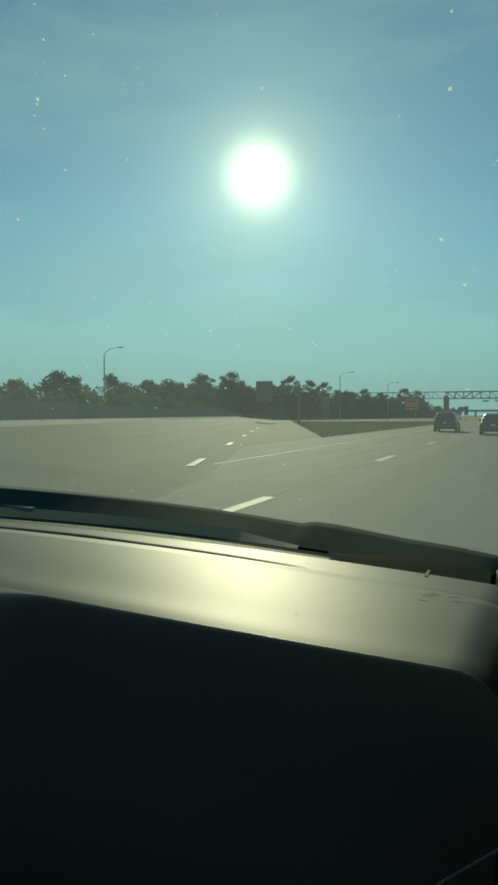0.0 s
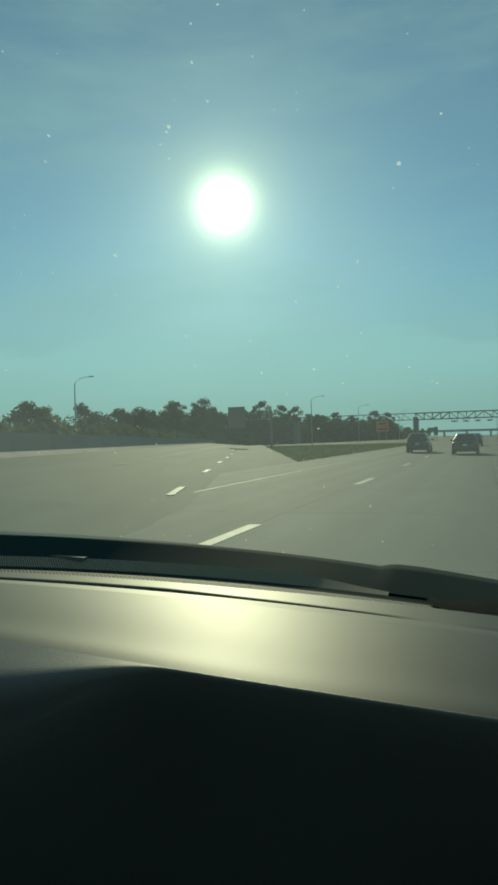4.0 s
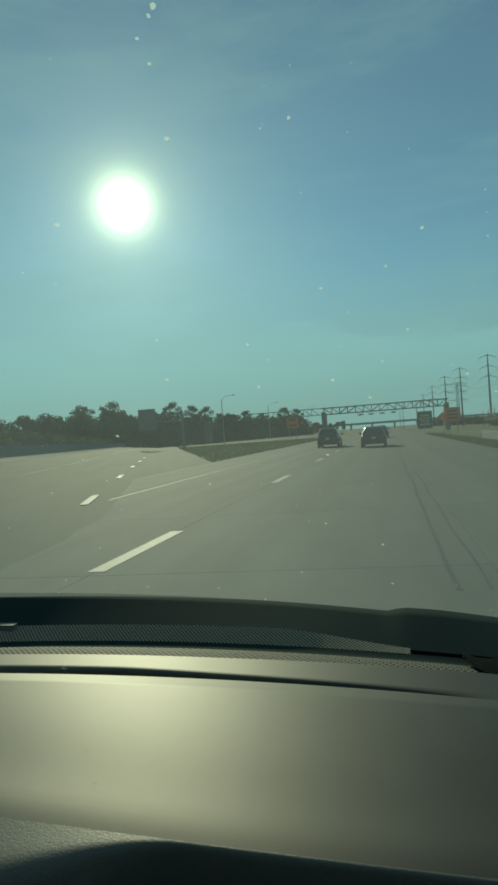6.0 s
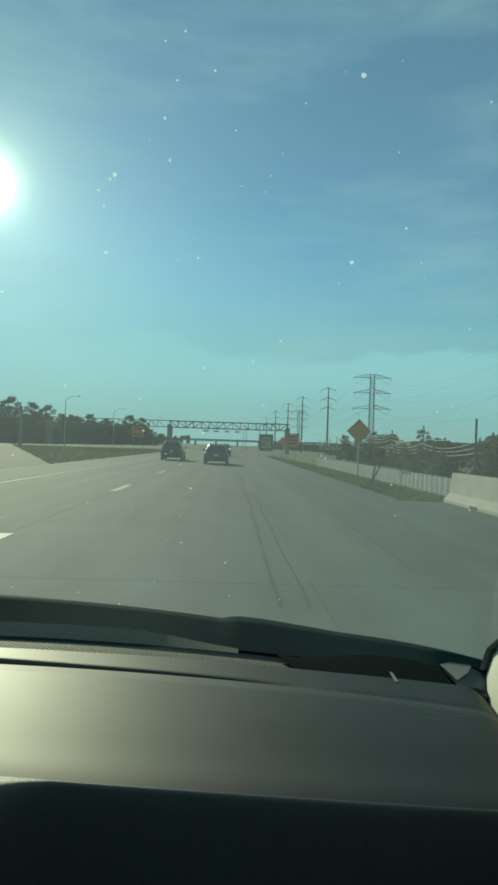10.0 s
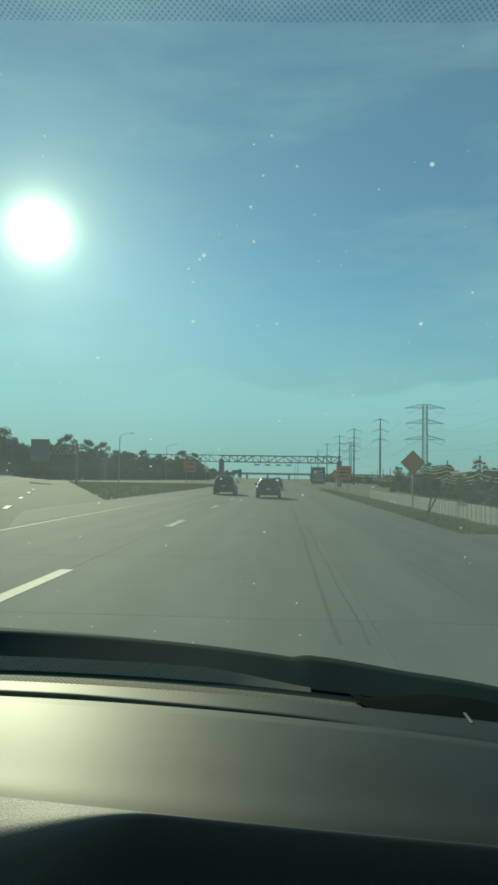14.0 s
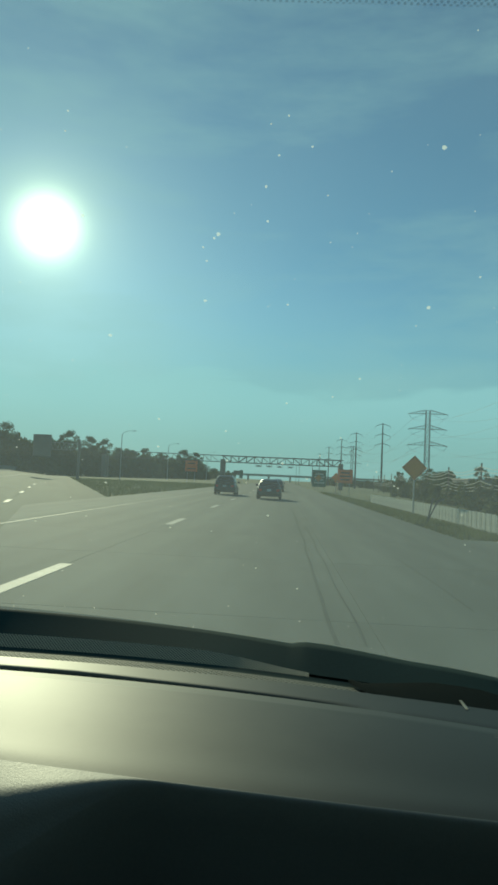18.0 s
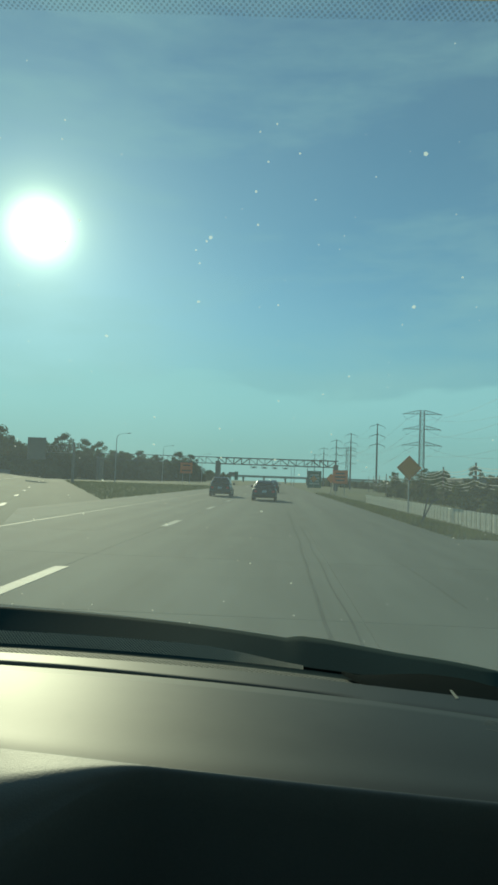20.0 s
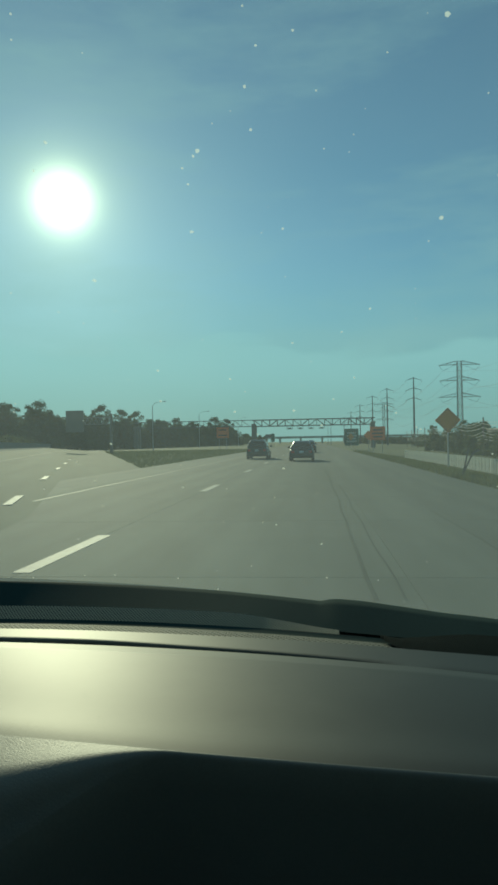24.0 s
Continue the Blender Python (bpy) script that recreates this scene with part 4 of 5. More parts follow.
        box(bm, XC + s * 0.74 - 0.10, XC + s * 0.74 + 0.10, -2.46, -2.40, 0.78, 1.10, bevel=0.02)
        part("tail_lamp", bm, TAIL, car, "red tail lamp")
        bm = bmesh.new()
        box(bm, XC + s * 1.03 - 0.11, XC + s * 1.03 + 0.11, 0.62, 0.74, 1.00, 1.16, bevel=0.04)
        part("mirror", bm, PAINT, car, "grey painted wing mirror")
    for y0, y1 in ((2.16, 2.34), (-2.52, -2.40)):
        bm = bmesh.new()
        box(bm, XC - 0.84, XC + 0.84, y0, y1, 0.30, 0.54, bevel=0.05)
        part("bumper", bm, BLACKPLASTIC, car, "dark bumper")
    bm = bmesh.new()
    box(bm, XC - 0.62, XC + 0.62, -2.435, -2.41, 1.16, 1.68)
    part("rear_window", bm, CARGLASS, car, "dark rear window")


def dust_glint_mat():
    m = bpy.data.materials.new("pale_dust_and_glints")
    m.use_nodes = True
    nt = m.node_tree
    nt.nodes.clear()
    out, film = nt.nodes.new("ShaderNodeOutputMaterial"), nt.nodes.new("ShaderNodeBsdfTranslucent")
    film.inputs["Color"].default_value = (0.9, 0.93, 0.86, 1)
    clear, soft = nt.nodes.new("ShaderNodeBsdfTransparent"), nt.nodes.new("ShaderNodeMixShader")
    soft.inputs["Fac"].default_value = 0.55
    nt.links.new(clear.outputs[0], soft.inputs[1])
    nt.links.new(film.outputs[0], soft.inputs[2])
    nt.links.new(soft.outputs[0], out.inputs["Surface"])
    return m


own_car()


def charging_cable():
    bm = bmesh.new()
    tube(bm, [(.47, .58, 1.075), (.43, .53, 1.05), (.385, .51, 1.02), (.345, .50, .985), (.315, .49, .94), (.30, .49, .70), (.33, .55, .37)], .0014, 6)
    bmesh.ops.transform(bm, matrix=LEAN, verts=bm.verts[:])
    tagged(part("charging_cable", bm, DASHFRONT, smooth=True), "thin grey cable hanging before the dash", "cable")


charging_cable()

# ---- other cars on the road ----
def road_car(name, at, turn, paint, kind, label):
    """A passenger car with its tail towards -y."""
    L, Wd, Ht, deck = {"suv": (4.6, 1.86, 1.68, 1.02), "hatch": (4.4, 1.82, 1.50, 0.95), "sedan": (4.8, 1.84, 1.46, 1.02)}[kind]
    tail_glass = {"suv": 0.20, "hatch": 0.45, "sedan": 1.0}[kind]
    e = empty(name, at, turn)
    tagged(e, label, "car", "cars on the highway")
    belt = deck

    def loft(stations):
        bm = bmesh.new()
        rings = []
        for y, z0, z1, w0, w1 in stations:
            rings.append([bm.verts.new(p) for p in ((-w0 * .96, y, z0), (-w0, y, z0 + (z1 - z0) * .35), (-w1 * 1.0, y, z0 + (z1 - z0) * .8), (-w1 * .86, y, z1), (w1 * .86, y, z1), (w1, y, z0 + (z1 - z0) * .8), (w0, y, z0 + (z1 - z0) * .35), (w0 * .96, y, z0))])
        for a, b in zip(rings, rings[1:]):
            for i in range(8):
                bm.faces.new((a[i], a[(i + 1) % 8], b[(i + 1) % 8], b[i]))
        bm.faces.new(rings[0]), bm.faces.new(rings[-1][::-1])
        return bm

    w = Wd / 2
    body = loft([(-L / 2, .42, belt - .12, w * .86, w * .84), (-L / 2 + .08, .30, belt - .02, w * .96, w * .93), (-L / 2 + .5, .22, belt, w, w * .97), (0, .20, belt - .02, w, w * .97),
                 (L / 2 - 1.35, .22, belt - .04, w, w * .95), (L / 2 - .3, .25, belt - .22, w * .95, w * .88), (L / 2, .34, belt - .36, w * .80, w * .74)])
    b = part("body", body, paint, e, "", False)
    r0 = -L / 2 + tail_glass
    cab = loft([(r0 - .14, belt - .03, belt + .02, w * .90, w * .86), (r0 + .18, belt - .03, Ht - .10, w * .88, w * .70), (r0 + .5, belt - .03, Ht, w * .88, w * .70), (L / 2 - 2.2, belt - .03, Ht - .03, w * .88, w * .70), (L / 2 - 1.45, belt - .05, belt + .0, w * .88, w * .80)])
    part("cabin", cab, paint, e)
    # glass
    bm = bmesh.new()
    sheet(bm, [[(-w * .72, r0 - .10, belt + .10), (w * .72, r0 - .10, belt + .10)], [(-w * .60, r0 + .165, Ht - .14), (w * .60, r0 + .165, Ht - .14)]])
    part("rear_window", bm, CARGLASS, e, "dark rear window")
    bm = bmesh.new()
    sheet(bm, [[(-w * .74, L / 2 - 1.50, belt + .08), (w * .74, L / 2 - 1.50, belt + .08)], [(-w * .62, L / 2 - 2.14, Ht - .08), (w * .62, L / 2 - 2.14, Ht - .08)]])
    part("front_window", bm, CARGLASS, e)
    for s in (1, -1):
        bm = bmesh.new()
        sheet(bm, [[(s * w * .895, r0 + .28, belt + .06), (s * w * .895, L / 2 - 1.75, belt + .06)], [(s * w * .79, r0 + .5, Ht - .14), (s * w * .79, L / 2 - 2.25, Ht - .14)]])
        part("side_window", bm, CARGLASS, e)
        bm = bmesh.new()
        box(bm, s * w * .70 - .13, s * w * .70 + .13, -L / 2 - .015, -L / 2 + .06, belt - .36, belt - .14, bevel=.02)
        part("tail_lamp", bm, TAIL, e, "red tail lamp")
        bm = bmesh.new()
        box(bm, s * w * .62 - .16, s * w * .62 + .16, L / 2 - .12, L / 2 + .01, belt - .52, belt - .40, bevel=.02)
        part("head_lamp", bm, HEAD, e, "clear headlamp")
        bm = bmesh.new()
        box(bm, s * (w + .08) - .10, s * (w + .08) + .10, L / 2 - 1.75, L / 2 - 1.63, belt + .0, belt + .14, bevel=.03)
        part("mirror", bm, BLACKPLASTIC, e)
        for y in (-L / 2 + .85, L / 2 - .92):
            bm = bmesh.new()
            tube(bm, [(s * (w - .20), y, .33), (s * (w + .01), y, .33)], .33, 18)
            wh = part("wheel", bm, RUBBER, e, "black tyre")
            bm = bmesh.new()
            tube(bm, [(s * (w - .02), y, .33), (s * (w + .018), y, .33)], .21, 14)
            part("rim", bm, RIM, wh)
    bm = bmesh.new()
    box(bm, -w * .90, w * .90, -L / 2 - .06, -L / 2 + .1, .34, .58, bevel=.04)
    part("bumper", bm, BLACKPLASTIC, e, "dark rear bumper")
    bm = bmesh.new()
    box(bm, -.16, .16, -L / 2 - .022, -L / 2 + .0, belt - .34, belt - .18)
    part("number_plate", bm, PLATE, e)
    return e


P_DARK = mat("dark_grey_car_paint", (0.035, 0.038, 0.042), 0.28, 0.5, vary=0.08, scale=2, fine=200, bump=0)
P_BLUE = mat("dark_blue_car_paint", (0.03, 0.04, 0.06), 0.28, 0.5, vary=0.08, scale=2, fine=200, bump=0)
P_SILVER = mat("silver_car_paint", (0.35, 0.36, 0.37), 0.3, 0.6, vary=0.08, scale=2, fine=200, bump=0)
road_car("car", (-4.9, 58, 0), 0, P_DARK, "suv", "dark grey sport utility car ahead on the highway")
road_car("car", (-0.95, 50, 0), 0, P_BLUE, "hatch", "dark blue hatchback ahead on the highway")
road_car("car", (-0.7, 86, 0), 0, P_DARK, "sedan", "dark sedan farther ahead on the highway")
road_car("car", (-0.8, 128, 0), 0, P_SILVER, "suv", "silver car far ahead on the highway")
road_car("car", (-0.8, 175, 0), 0, P_DARK, "hatch", "dark car far ahead on the highway")


# ---- lamps, poles, pylons and wires ----
def street_lamp(at, turn, h=12.0):
    e = empty("street_lamp", at, turn)
    tagged(e, "tall grey steel street lamp with one curved arm", "street lamp", "street lamps")
    bm = bmesh.new()
    tube(bm, [(0, 0, -.3), (0, 0, h * .5), (0, 0, h - .9)], [.14, .11, .08], 8)
    part("pole", bm, GALV, e)
    bm = bmesh.new()
    tube(bm, [(0, 0, h - 1.0), (.25, 0, h - .5), (1.0, 0, h - .08), (2.0, 0, h + .12), (2.9, 0, h + .16)], [.06, .05, .045, .04, .04], 6)
    part("arm", bm, GALV, e)
    bm = bmesh.new()
    box(bm, 2.7, 3.5, -.16, .16, h + .08, h + .24, bevel=.05)
    part("lamp_head", bm, DARKSTEEL, e)
    bm = bmesh.new()
    box(bm, -.25, .25, -.25, .25, -.3, .12, bevel=.03)
    part("base", bm, BARRIER, e)


for x, y in ((-40, 160), (-38, 215), (-32, 275), (-60, 88)):
    street_lamp((x, y, ground_height(x)), 0)
for x, y in ((7.5, 300), (7.5, 365)):
    street_lamp((x, y, ground_height(x)), 180)


def power_pole(at, h, spread_w=3.0):
    e = empty("power_pole", at)
    tagged(e, "tall dark single-shaft power pole with three pairs of upswept arms", "power pole", "power poles")
    bm = bmesh.new()
    tube(bm, [(0, 0, -.5), (0, 0, h * .6), (0, 0, h)], [.42, .32, .18], 8)
    part("shaft", bm, DARKSTEEL, e)
    for z in (h - .3, h - 4.2, h - 8.0):
        for s in (1, -1):
            bm = bmesh.new()
            tube(bm, [(0, 0, z), (s * spread_w, 0, z - 1.0)], [.14, .07], 6)
            arm = part("arm", bm, DARKSTEEL, e)
            bm = bmesh.new()
            tube(bm, [(s * spread_w, 0, z - 1.0), (s * spread_w, 0, z - 1.9)], .07, 6)
            part("insulator", bm, GALV, arm)


POLES = [(39, 262), (34.5, 315), (32, 365), (31, 450), (31, 560), (31, 690)]
for x, y in POLES:
    power_pole((x, y, -1.1), 27.0)


def pylon(at, h, turn=0):
    """A square lattice tower with three cross-arms."""
    e = empty("pylon", at, turn)
    tagged(e, "grey steel lattice power pylon with three cross-arms", "pylon", "pylons")

    def half(z):
        f = z / h
        return 4.2 - 10.0 * f if f < .3 else 1.25 - .25 * (f - .3)

    bm = bmesh.new()
    zs = [0, .1, .2, .3, .37, .44, .51, .58, .65, .72, .79, .86, .93, 1.0]
    cs = ((1, 1), (-1, 1), (-1, -1), (1, -1))
    for a, b in zip(zs, zs[1:]):
        ra, rb = half(a * h), half(b * h)
        for i in range(4):
            c, d = cs[i], cs[(i + 1) % 4]
            bars(bm, [((c[0] * ra, c[1] * ra, a * h), (c[0] * rb, c[1] * rb, b * h))], .13)
            bars(bm, [((c[0] * ra, c[1] * ra, a * h), (d[0] * rb, d[1] * rb, b * h)), ((d[0] * ra, d[1] * ra, a * h), (c[0] * rb, c[1] * rb, b * h)),
                      ((c[0] * rb, c[1] * rb, b * h), (d[0] * rb, d[1] * rb, b * h))], .06)
    part("tower", bm, DARKSTEEL, e)
    for z, w in ((h * .96, 10.5), (h * .77, 10.2), (h * .57, 10.6)):
        for s in (1, -1):
            bm = bmesh.new()
            r = half(z)
            tip = Vector((s * w, 0, z - .2))
            for yy in (-r, r):
                bars(bm, [((s * r, yy, z), tip), ((s * r, yy, z + 2.0), tip)], .09)
                for k in range(1, 5):
                    p = Vector((s * r, yy, z)).lerp(tip, k / 5)
                    q = Vector((s * r, yy, z + 2.0)).lerp(tip, (k - .5) / 5)
                    bars(bm, [(p, q)], .05)
            arm = part("cross_arm", bm, DARKSTEEL, e)
            bm = bmesh.new()
            bars(bm, [(tip, (s * (w - 2.2), 0, z - 3.0)), ((s * (r + .5), 0, z), (s * (w - 2.2), 0, z - 3.0))], .06)
            part("insulator", bm, DARKSTEEL, arm)


PYLONS = [(76, 352), (80, 142), (75, 720)]
for (x, y), hh in zip(PYLONS, (43, 44, 43)):
    pylon((x, y, -1.1), hh)


def hang(bm, a, b, sag, r, n=14):
    a, b = Vector(a), Vector(b)
    tube(bm, [a.lerp(b, i / n) - Vector((0, 0, sag * 4 * (i / n) * (1 - i / n))) for i in range(n + 1)], r, 3, caps=False)


def wires():
    for k, (z, w) in enumerate(((39, 8.3), (31, 8.0), (22.5, 8.4))):
        for s in (1, -1):
            bm = bmesh.new()
            hang(bm, (80 + s * w, 142, z - 2), (76 + s * w, 352, z - 2), 7, .035)
            hang(bm, (80 + s * w, 142, z - 2), (70 + s * w, -120, z - 2), 8, .035)
            hang(bm, (76 + s * w, 352, z - 2), (75 + s * w, 720, z - 2), 9, .05)
            tagged(part("power_line", bm, DARKSTEEL), "thin sagging grey power line between pylons", "cable", "power lines")
    for z in (25.7, 21.8, 18.0):
        for s in (1, -1):
            bm = bmesh.new()
            for (x0, y0), (x1, y1) in zip(POLES, POLES[1:]):
                hang(bm, (x0 + s * 3, y0, z - 2), (x1 + s * 3, y1, z - 2), 1.6, .02, 8)
            tagged(part("power_line", bm, DARKSTEEL), "thin dark power line between poles", "cable", "power lines")
    # low service line on short poles behind the fence
    short = [(22 + 1.2 * k, 58 + 20 * k) for k in range(10)]
    for x, y in short:
        e = empty("utility_pole", (x, y, -1.1))
        tagged(e, "short dark wooden utility pole", "utility pole", "short utility poles")
        bm = bmesh.new()
        tube(bm, [(0, 0, -.3), (0, 0, 5.6)], [.13, .10], 7)
        part("pole", bm, POLEWOOD, e)
    for i, z in enumerate((1.4, 1.9, 2.4, 3.0, 3.6, 4.1)):
        bm = bmesh.new()
        for (x0, y0), (x1, y1) in zip(short, short[1:]):
            hang(bm, (x0 - .13, y0, z), (x1 - .13, y1, z), .35 + .12 * (i % 3), .03, 8)
        tagged(part("service_cable", bm, WHITEFENCE), "pale sagging service cable on short poles", "cable", "service cables")


wires()


# ---- signs, gantry and far structures ----
def board_sign(name, at, w, h, foot, sheeting, label, turn=0, diamond=False, posts=2):
    e = empty(name, at, turn)
    tagged(e, label, "road sign")
    bm = bmesh.new()
    if diamond:
        box(bm, -w / 2, w / 2, -.015, .015, -w / 2, w / 2, Matrix.Translation((0, 0, foot + w * .7)) @ Matrix.Rotation(radians(45), 4, "Y"), bevel=0.0)
    else:
        box(bm, -w / 2, w / 2, -.02, .02, foot, foot + h)
    board = part("board", bm, sheeting, e)
    bm = bmesh.new()
    if diamond:
        k = w * .47
        c = Vector((0, -.022, foot + w * .7))
        pts = [c + Vector(p) for p in ((0, 0, k * 1.38), (k * 1.38, 0, 0), (0, 0, -k * 1.38), (-k * 1.38, 0, 0))]
        bars(bm, list(zip(pts, pts[1:] + pts[:1])), .012)
    else:
        bars(bm, [((-w * .47, -.026, foot + .08), (w * .47, -.026, foot + .08)), ((-w * .47, -.026, foot + h - .08), (w * .47, -.026, foot + h - .08))], .014)
    part("border", bm, BLACKPLASTIC, board)
    for i in range(posts):
        px = 0 if posts == 1 else (-w * .3 + i * w * .6)
        bm = bmesh.new()
        box(bm, px - .045, px + .045, .03, .12, -.4, foot + h * .8)
        part("post", bm, GALV, e)
    return e


def sign_bars(parent, w, foot, h, n, material):
    """Rows of unreadable lettering as plain bars."""
    for i in range(n):
        bm = bmesh.new()
        z = foot + h * (0.75 - 0.5 * i / max(1, n - 1))
        ww = w * (.36 if i % 2 else .30)
        box(bm, -ww, ww, -.034, -.024, z - h * .05, z + h * .05)
        part("text_bar", bm, material, parent)


s = board_sign("warning_sign", (9.3, 47, -.72), 1.25, 1.25, 2.6, AMBER, "amber diamond road works sign on a post", diamond=True, posts=1)
s = board_sign("work_sign", (10.6, 112, -.85), 2.5, 2.3, 2.3, ORANGE, "square orange road works board on two posts")
sign_bars(s, 2.5, 2.3, 2.3, 3, BLACKPLASTIC)
board_sign("warning_sign", (9.4, 116, -.7), 1.2, 1.2, 2.2, AMBER, "amber diamond sign beside an orange board", diamond=True, posts=1)
s = board_sign("work_sign", (-19.5, 139, -.1), 2.6, 2.3, 2.6, ORANGE, "square orange board between the carriageways")
sign_bars(s, 2.6, 2.6, 2.3, 2, BLACKPLASTIC)
s = board_sign("warning_sign", (9.0, 165, -.7), 1.3, 1.3, 2.2, AMBER, "far amber diamond sign on the verge", diamond=True, posts=1)
s = board_sign("guide_sign", (9.6, 172, -.75), 3.6, 4.4, .9, GREENSIGN, "tall dark green guide sign on posts")
sign_bars(s, 3.6, .9, 4.4, 4, WHITEFENCE)
board_sign("exit_sign", (-8.8 - 3.2, 190, 0), 1.0, 2.4, 1.5, GREENSIGN, "narrow dark sign in the median")
board_sign("small_sign", (-15, 215, .3), 2.2, 1.1, 2.6, SIGNBACK, "small brown sign in the median")


def cantilever_sign():
    e = empty("cantilever_sign", (-37, 117, -.1))
    tagged(e, "brown overhead sign on a steel post with a lattice arm", "road sign")
    bm = bmesh.new()
    tube(bm, [(0, 0, -.4), (0, 0, 7.3)], [.27, .22], 10)
    part("post", bm, SIGNBACK, e)
    bm = bmesh.new()
    for z in (5.4, 6.6):
        bars(bm, [((0, .3, z), (-7.5, .3, z))], .06)
    for k in range(9):
        bars(bm, [((-k * .83, .3, 5.4), (-k * .83 - .42, .3, 6.6)), ((-k * .83 - .42, .3, 6.6), (-k * .83 - .83, .3, 5.4))], .04)
    part("arm", bm, GALV, e)
    bm = bmesh.new()
    box(bm, -8.6, -5.2, .05, .13, 4.0, 8.0)
    part("board", bm, SIGNBACK, e)


cantilever_sign()


def gantry(y, x0, x1, name="toll_gantry"):
    """Two trusses on square columns, with reader boxes hung below."""
    e = empty(name, (0, y, 0))
    tagged(e, "dark steel toll gantry of two trusses on square columns", "gantry")
    z0, z1, dy = 7.0, 9.2, 3.0
    n = int((x1 - x0) / 2.6)
    for j, yy in enumerate((0, dy)):
        bm = bmesh.new()
        step = (x1 - x0) / n
        for z in (z0, z1):
            box(bm, x0 - .8, x1 + .8, yy - .13, yy + .13, z - .14, z + .14)
        for k in range(n + 1):
            bars(bm, [((x0 + k * step, yy, z0), (x0 + k * step, yy, z1))], .09)
        for k in range(n):
            a, b = x0 + k * step, x0 + (k + 1) * step
            bars(bm, [((a, yy, z1), (b, yy, z0)) if k % 4 < 2 else ((a, yy, z0), (b, yy, z1))], .09)
        part("truss", bm, DARKSTEEL, e)
    bm = bmesh.new()
    for k in range(n + 1):
        x = x0 + (x1 - x0) * k / n
        bars(bm, [((x, 0, z1), (x, dy, z1)), ((x, 0, z0), (x, dy, z0))], .06)
    part("cross_ties", bm, DARKSTEEL, e)
    for x in (x0, x1, x0 - 42):
        for yy in (0, dy):
            bm = bmesh.new()
            box(bm, x - .75, x + .75, yy - .7, yy + .7, -1.2, z0 + (.9 if yy == 0 else .5), bevel=.05)
            part("column", bm, SIGNBACK, e, "square clad column")
    bm = bmesh.new()
    for z in (z0, z1):
        box(bm, x0 - 42, x0 - .9, -.12, .12, z - .12, z + .12)
    for k in range(15):
        a = x0 - 42 + k * 2.7
        bars(bm, [((a, 0, z0), (a, 0, z1)), ((a, 0, z1), (a + 2.7, 0, z0))], .08)
    part("truss", bm, DARKSTEEL, e)
    for x in (-8.5, -4.8, -1.1, 2.6):
        for yy in (-.4, dy + .4):
            bm = bmesh.new()
            bars(bm, [((x - .9, yy, z0 + .5), (x - .9, yy, z0 - 1.1)), ((x + .9, yy, z0 + .5), (x + .9, yy, z0 - 1.1)), ((x - .9, yy, z0 - 1.1), (x + .9, yy, z0 - 1.1))], .05)
            fr = part("hanger", bm, GALV, e, "steel hanger frame")
            bm = bmesh.new()
            box(bm, x - .5, x + .5, yy - .25, yy + .25, z0 - 1.05, z0 - .65, bevel=.05)
            part("reader_box", bm, WHITEFENCE, fr, "pale toll reader box")


gantry(228, -21, 20)


def overpass():
    e = empty("overpass", (0, 760, 0))
    tagged(e, "distant grey concrete overpass across the highway", "bridge")
    bm = bmesh.new()
    box(bm, -160, 120, 0, 12, 5.2, 6.6)
    part("deck", bm, BARRIER, e)
    bm = bmesh.new()
    box(bm, -160, 120, -.3, 0, 6.4, 7.6)
    part("parapet", bm, BARRIER, e)
    for x in (-60, -40, -16, 9, 34, 60):
        bm = bmesh.new()
        box(bm, x - 1, x + 1, 3, 9, -1.2, 5.2)
        part("pier", bm, BARRIER, e)
    for s in (-1, 1):
        bm = bmesh.new()
        prof = [(60, -1.2), (60, 5.4), (330, 0.6), (330, -1.2)]
        a = [bm.verts.new((s * x, 0, z)) for x, z in prof]
        b = [bm.verts.new((s * x, 12, z)) for x, z in prof]
        for i in range(4):
            bm.faces.new((a[i], a[(i + 1) % 4], b[(i + 1) % 4], b[i]))
        bm.faces.new(a), bm.faces.new(b[::-1])
        part("embankment", bm, GRASS, e, "grassy embankment")


overpass()


def shed(at, w, d, h, label):
    e = empty("building", at)
    tagged(e, label, "building")
    bm = bmesh.new()
    box(bm, -w / 2, w / 2, 0, d, 0, h)
    part("wall", bm, WALLGREY, e)
    bm = bmesh.new()
    box(bm, -w / 2 - .3, w / 2 + .3, -.3, d + .3, h, h + .35)
    part("roof", bm, SIGNBACK, e)
    for k in range(int(w / 4)):
        bm = bmesh.new()
        x = -w / 2 + 2 + k * 4
        box(bm, x - .8, x + .8, -.06, 0.02, h * .45, h * .7)
        part("window", bm, CARGLASS, e)


shed((66, 190, -1.1), 26, 18, 5.0, "low dark industrial building behind the fence")
shed((104, 178, -1.1), 18, 20, 8.5, "wide grey industrial building behind trees")


def debris():
    e = empty("fallen_sign_frame", (5.6, 26, -.1))
    tagged(e, "broken sign frame lying with weeds on the verge", "debris")
    bm = bmesh.new()
    bars(bm, [((0, 0, 0), (.5, .1, 1.0)), ((.5, .1, 1.0), (.75, .1, 1.1)), ((-.3, 0, .05), (.8, .1, .1)), ((.1, 0, .2), (.3, 0, 1.15))], .03)
    part("frame", bm, DARKSTEEL, e)
    bm = bmesh.new()
    for _ in range(90):
        p = Vector((random.uniform(-.4, 1.0), random.uniform(-.2, .2), 0))
        bm.faces.new([bm.verts.new(c) for c in (p, p + Vector((.05, 0, 0)), p + Vector((random.uniform(-.1, .1), 0, random.uniform(.1, .28))))])
    part("weeds", bm, LEAF2, e)


debris()


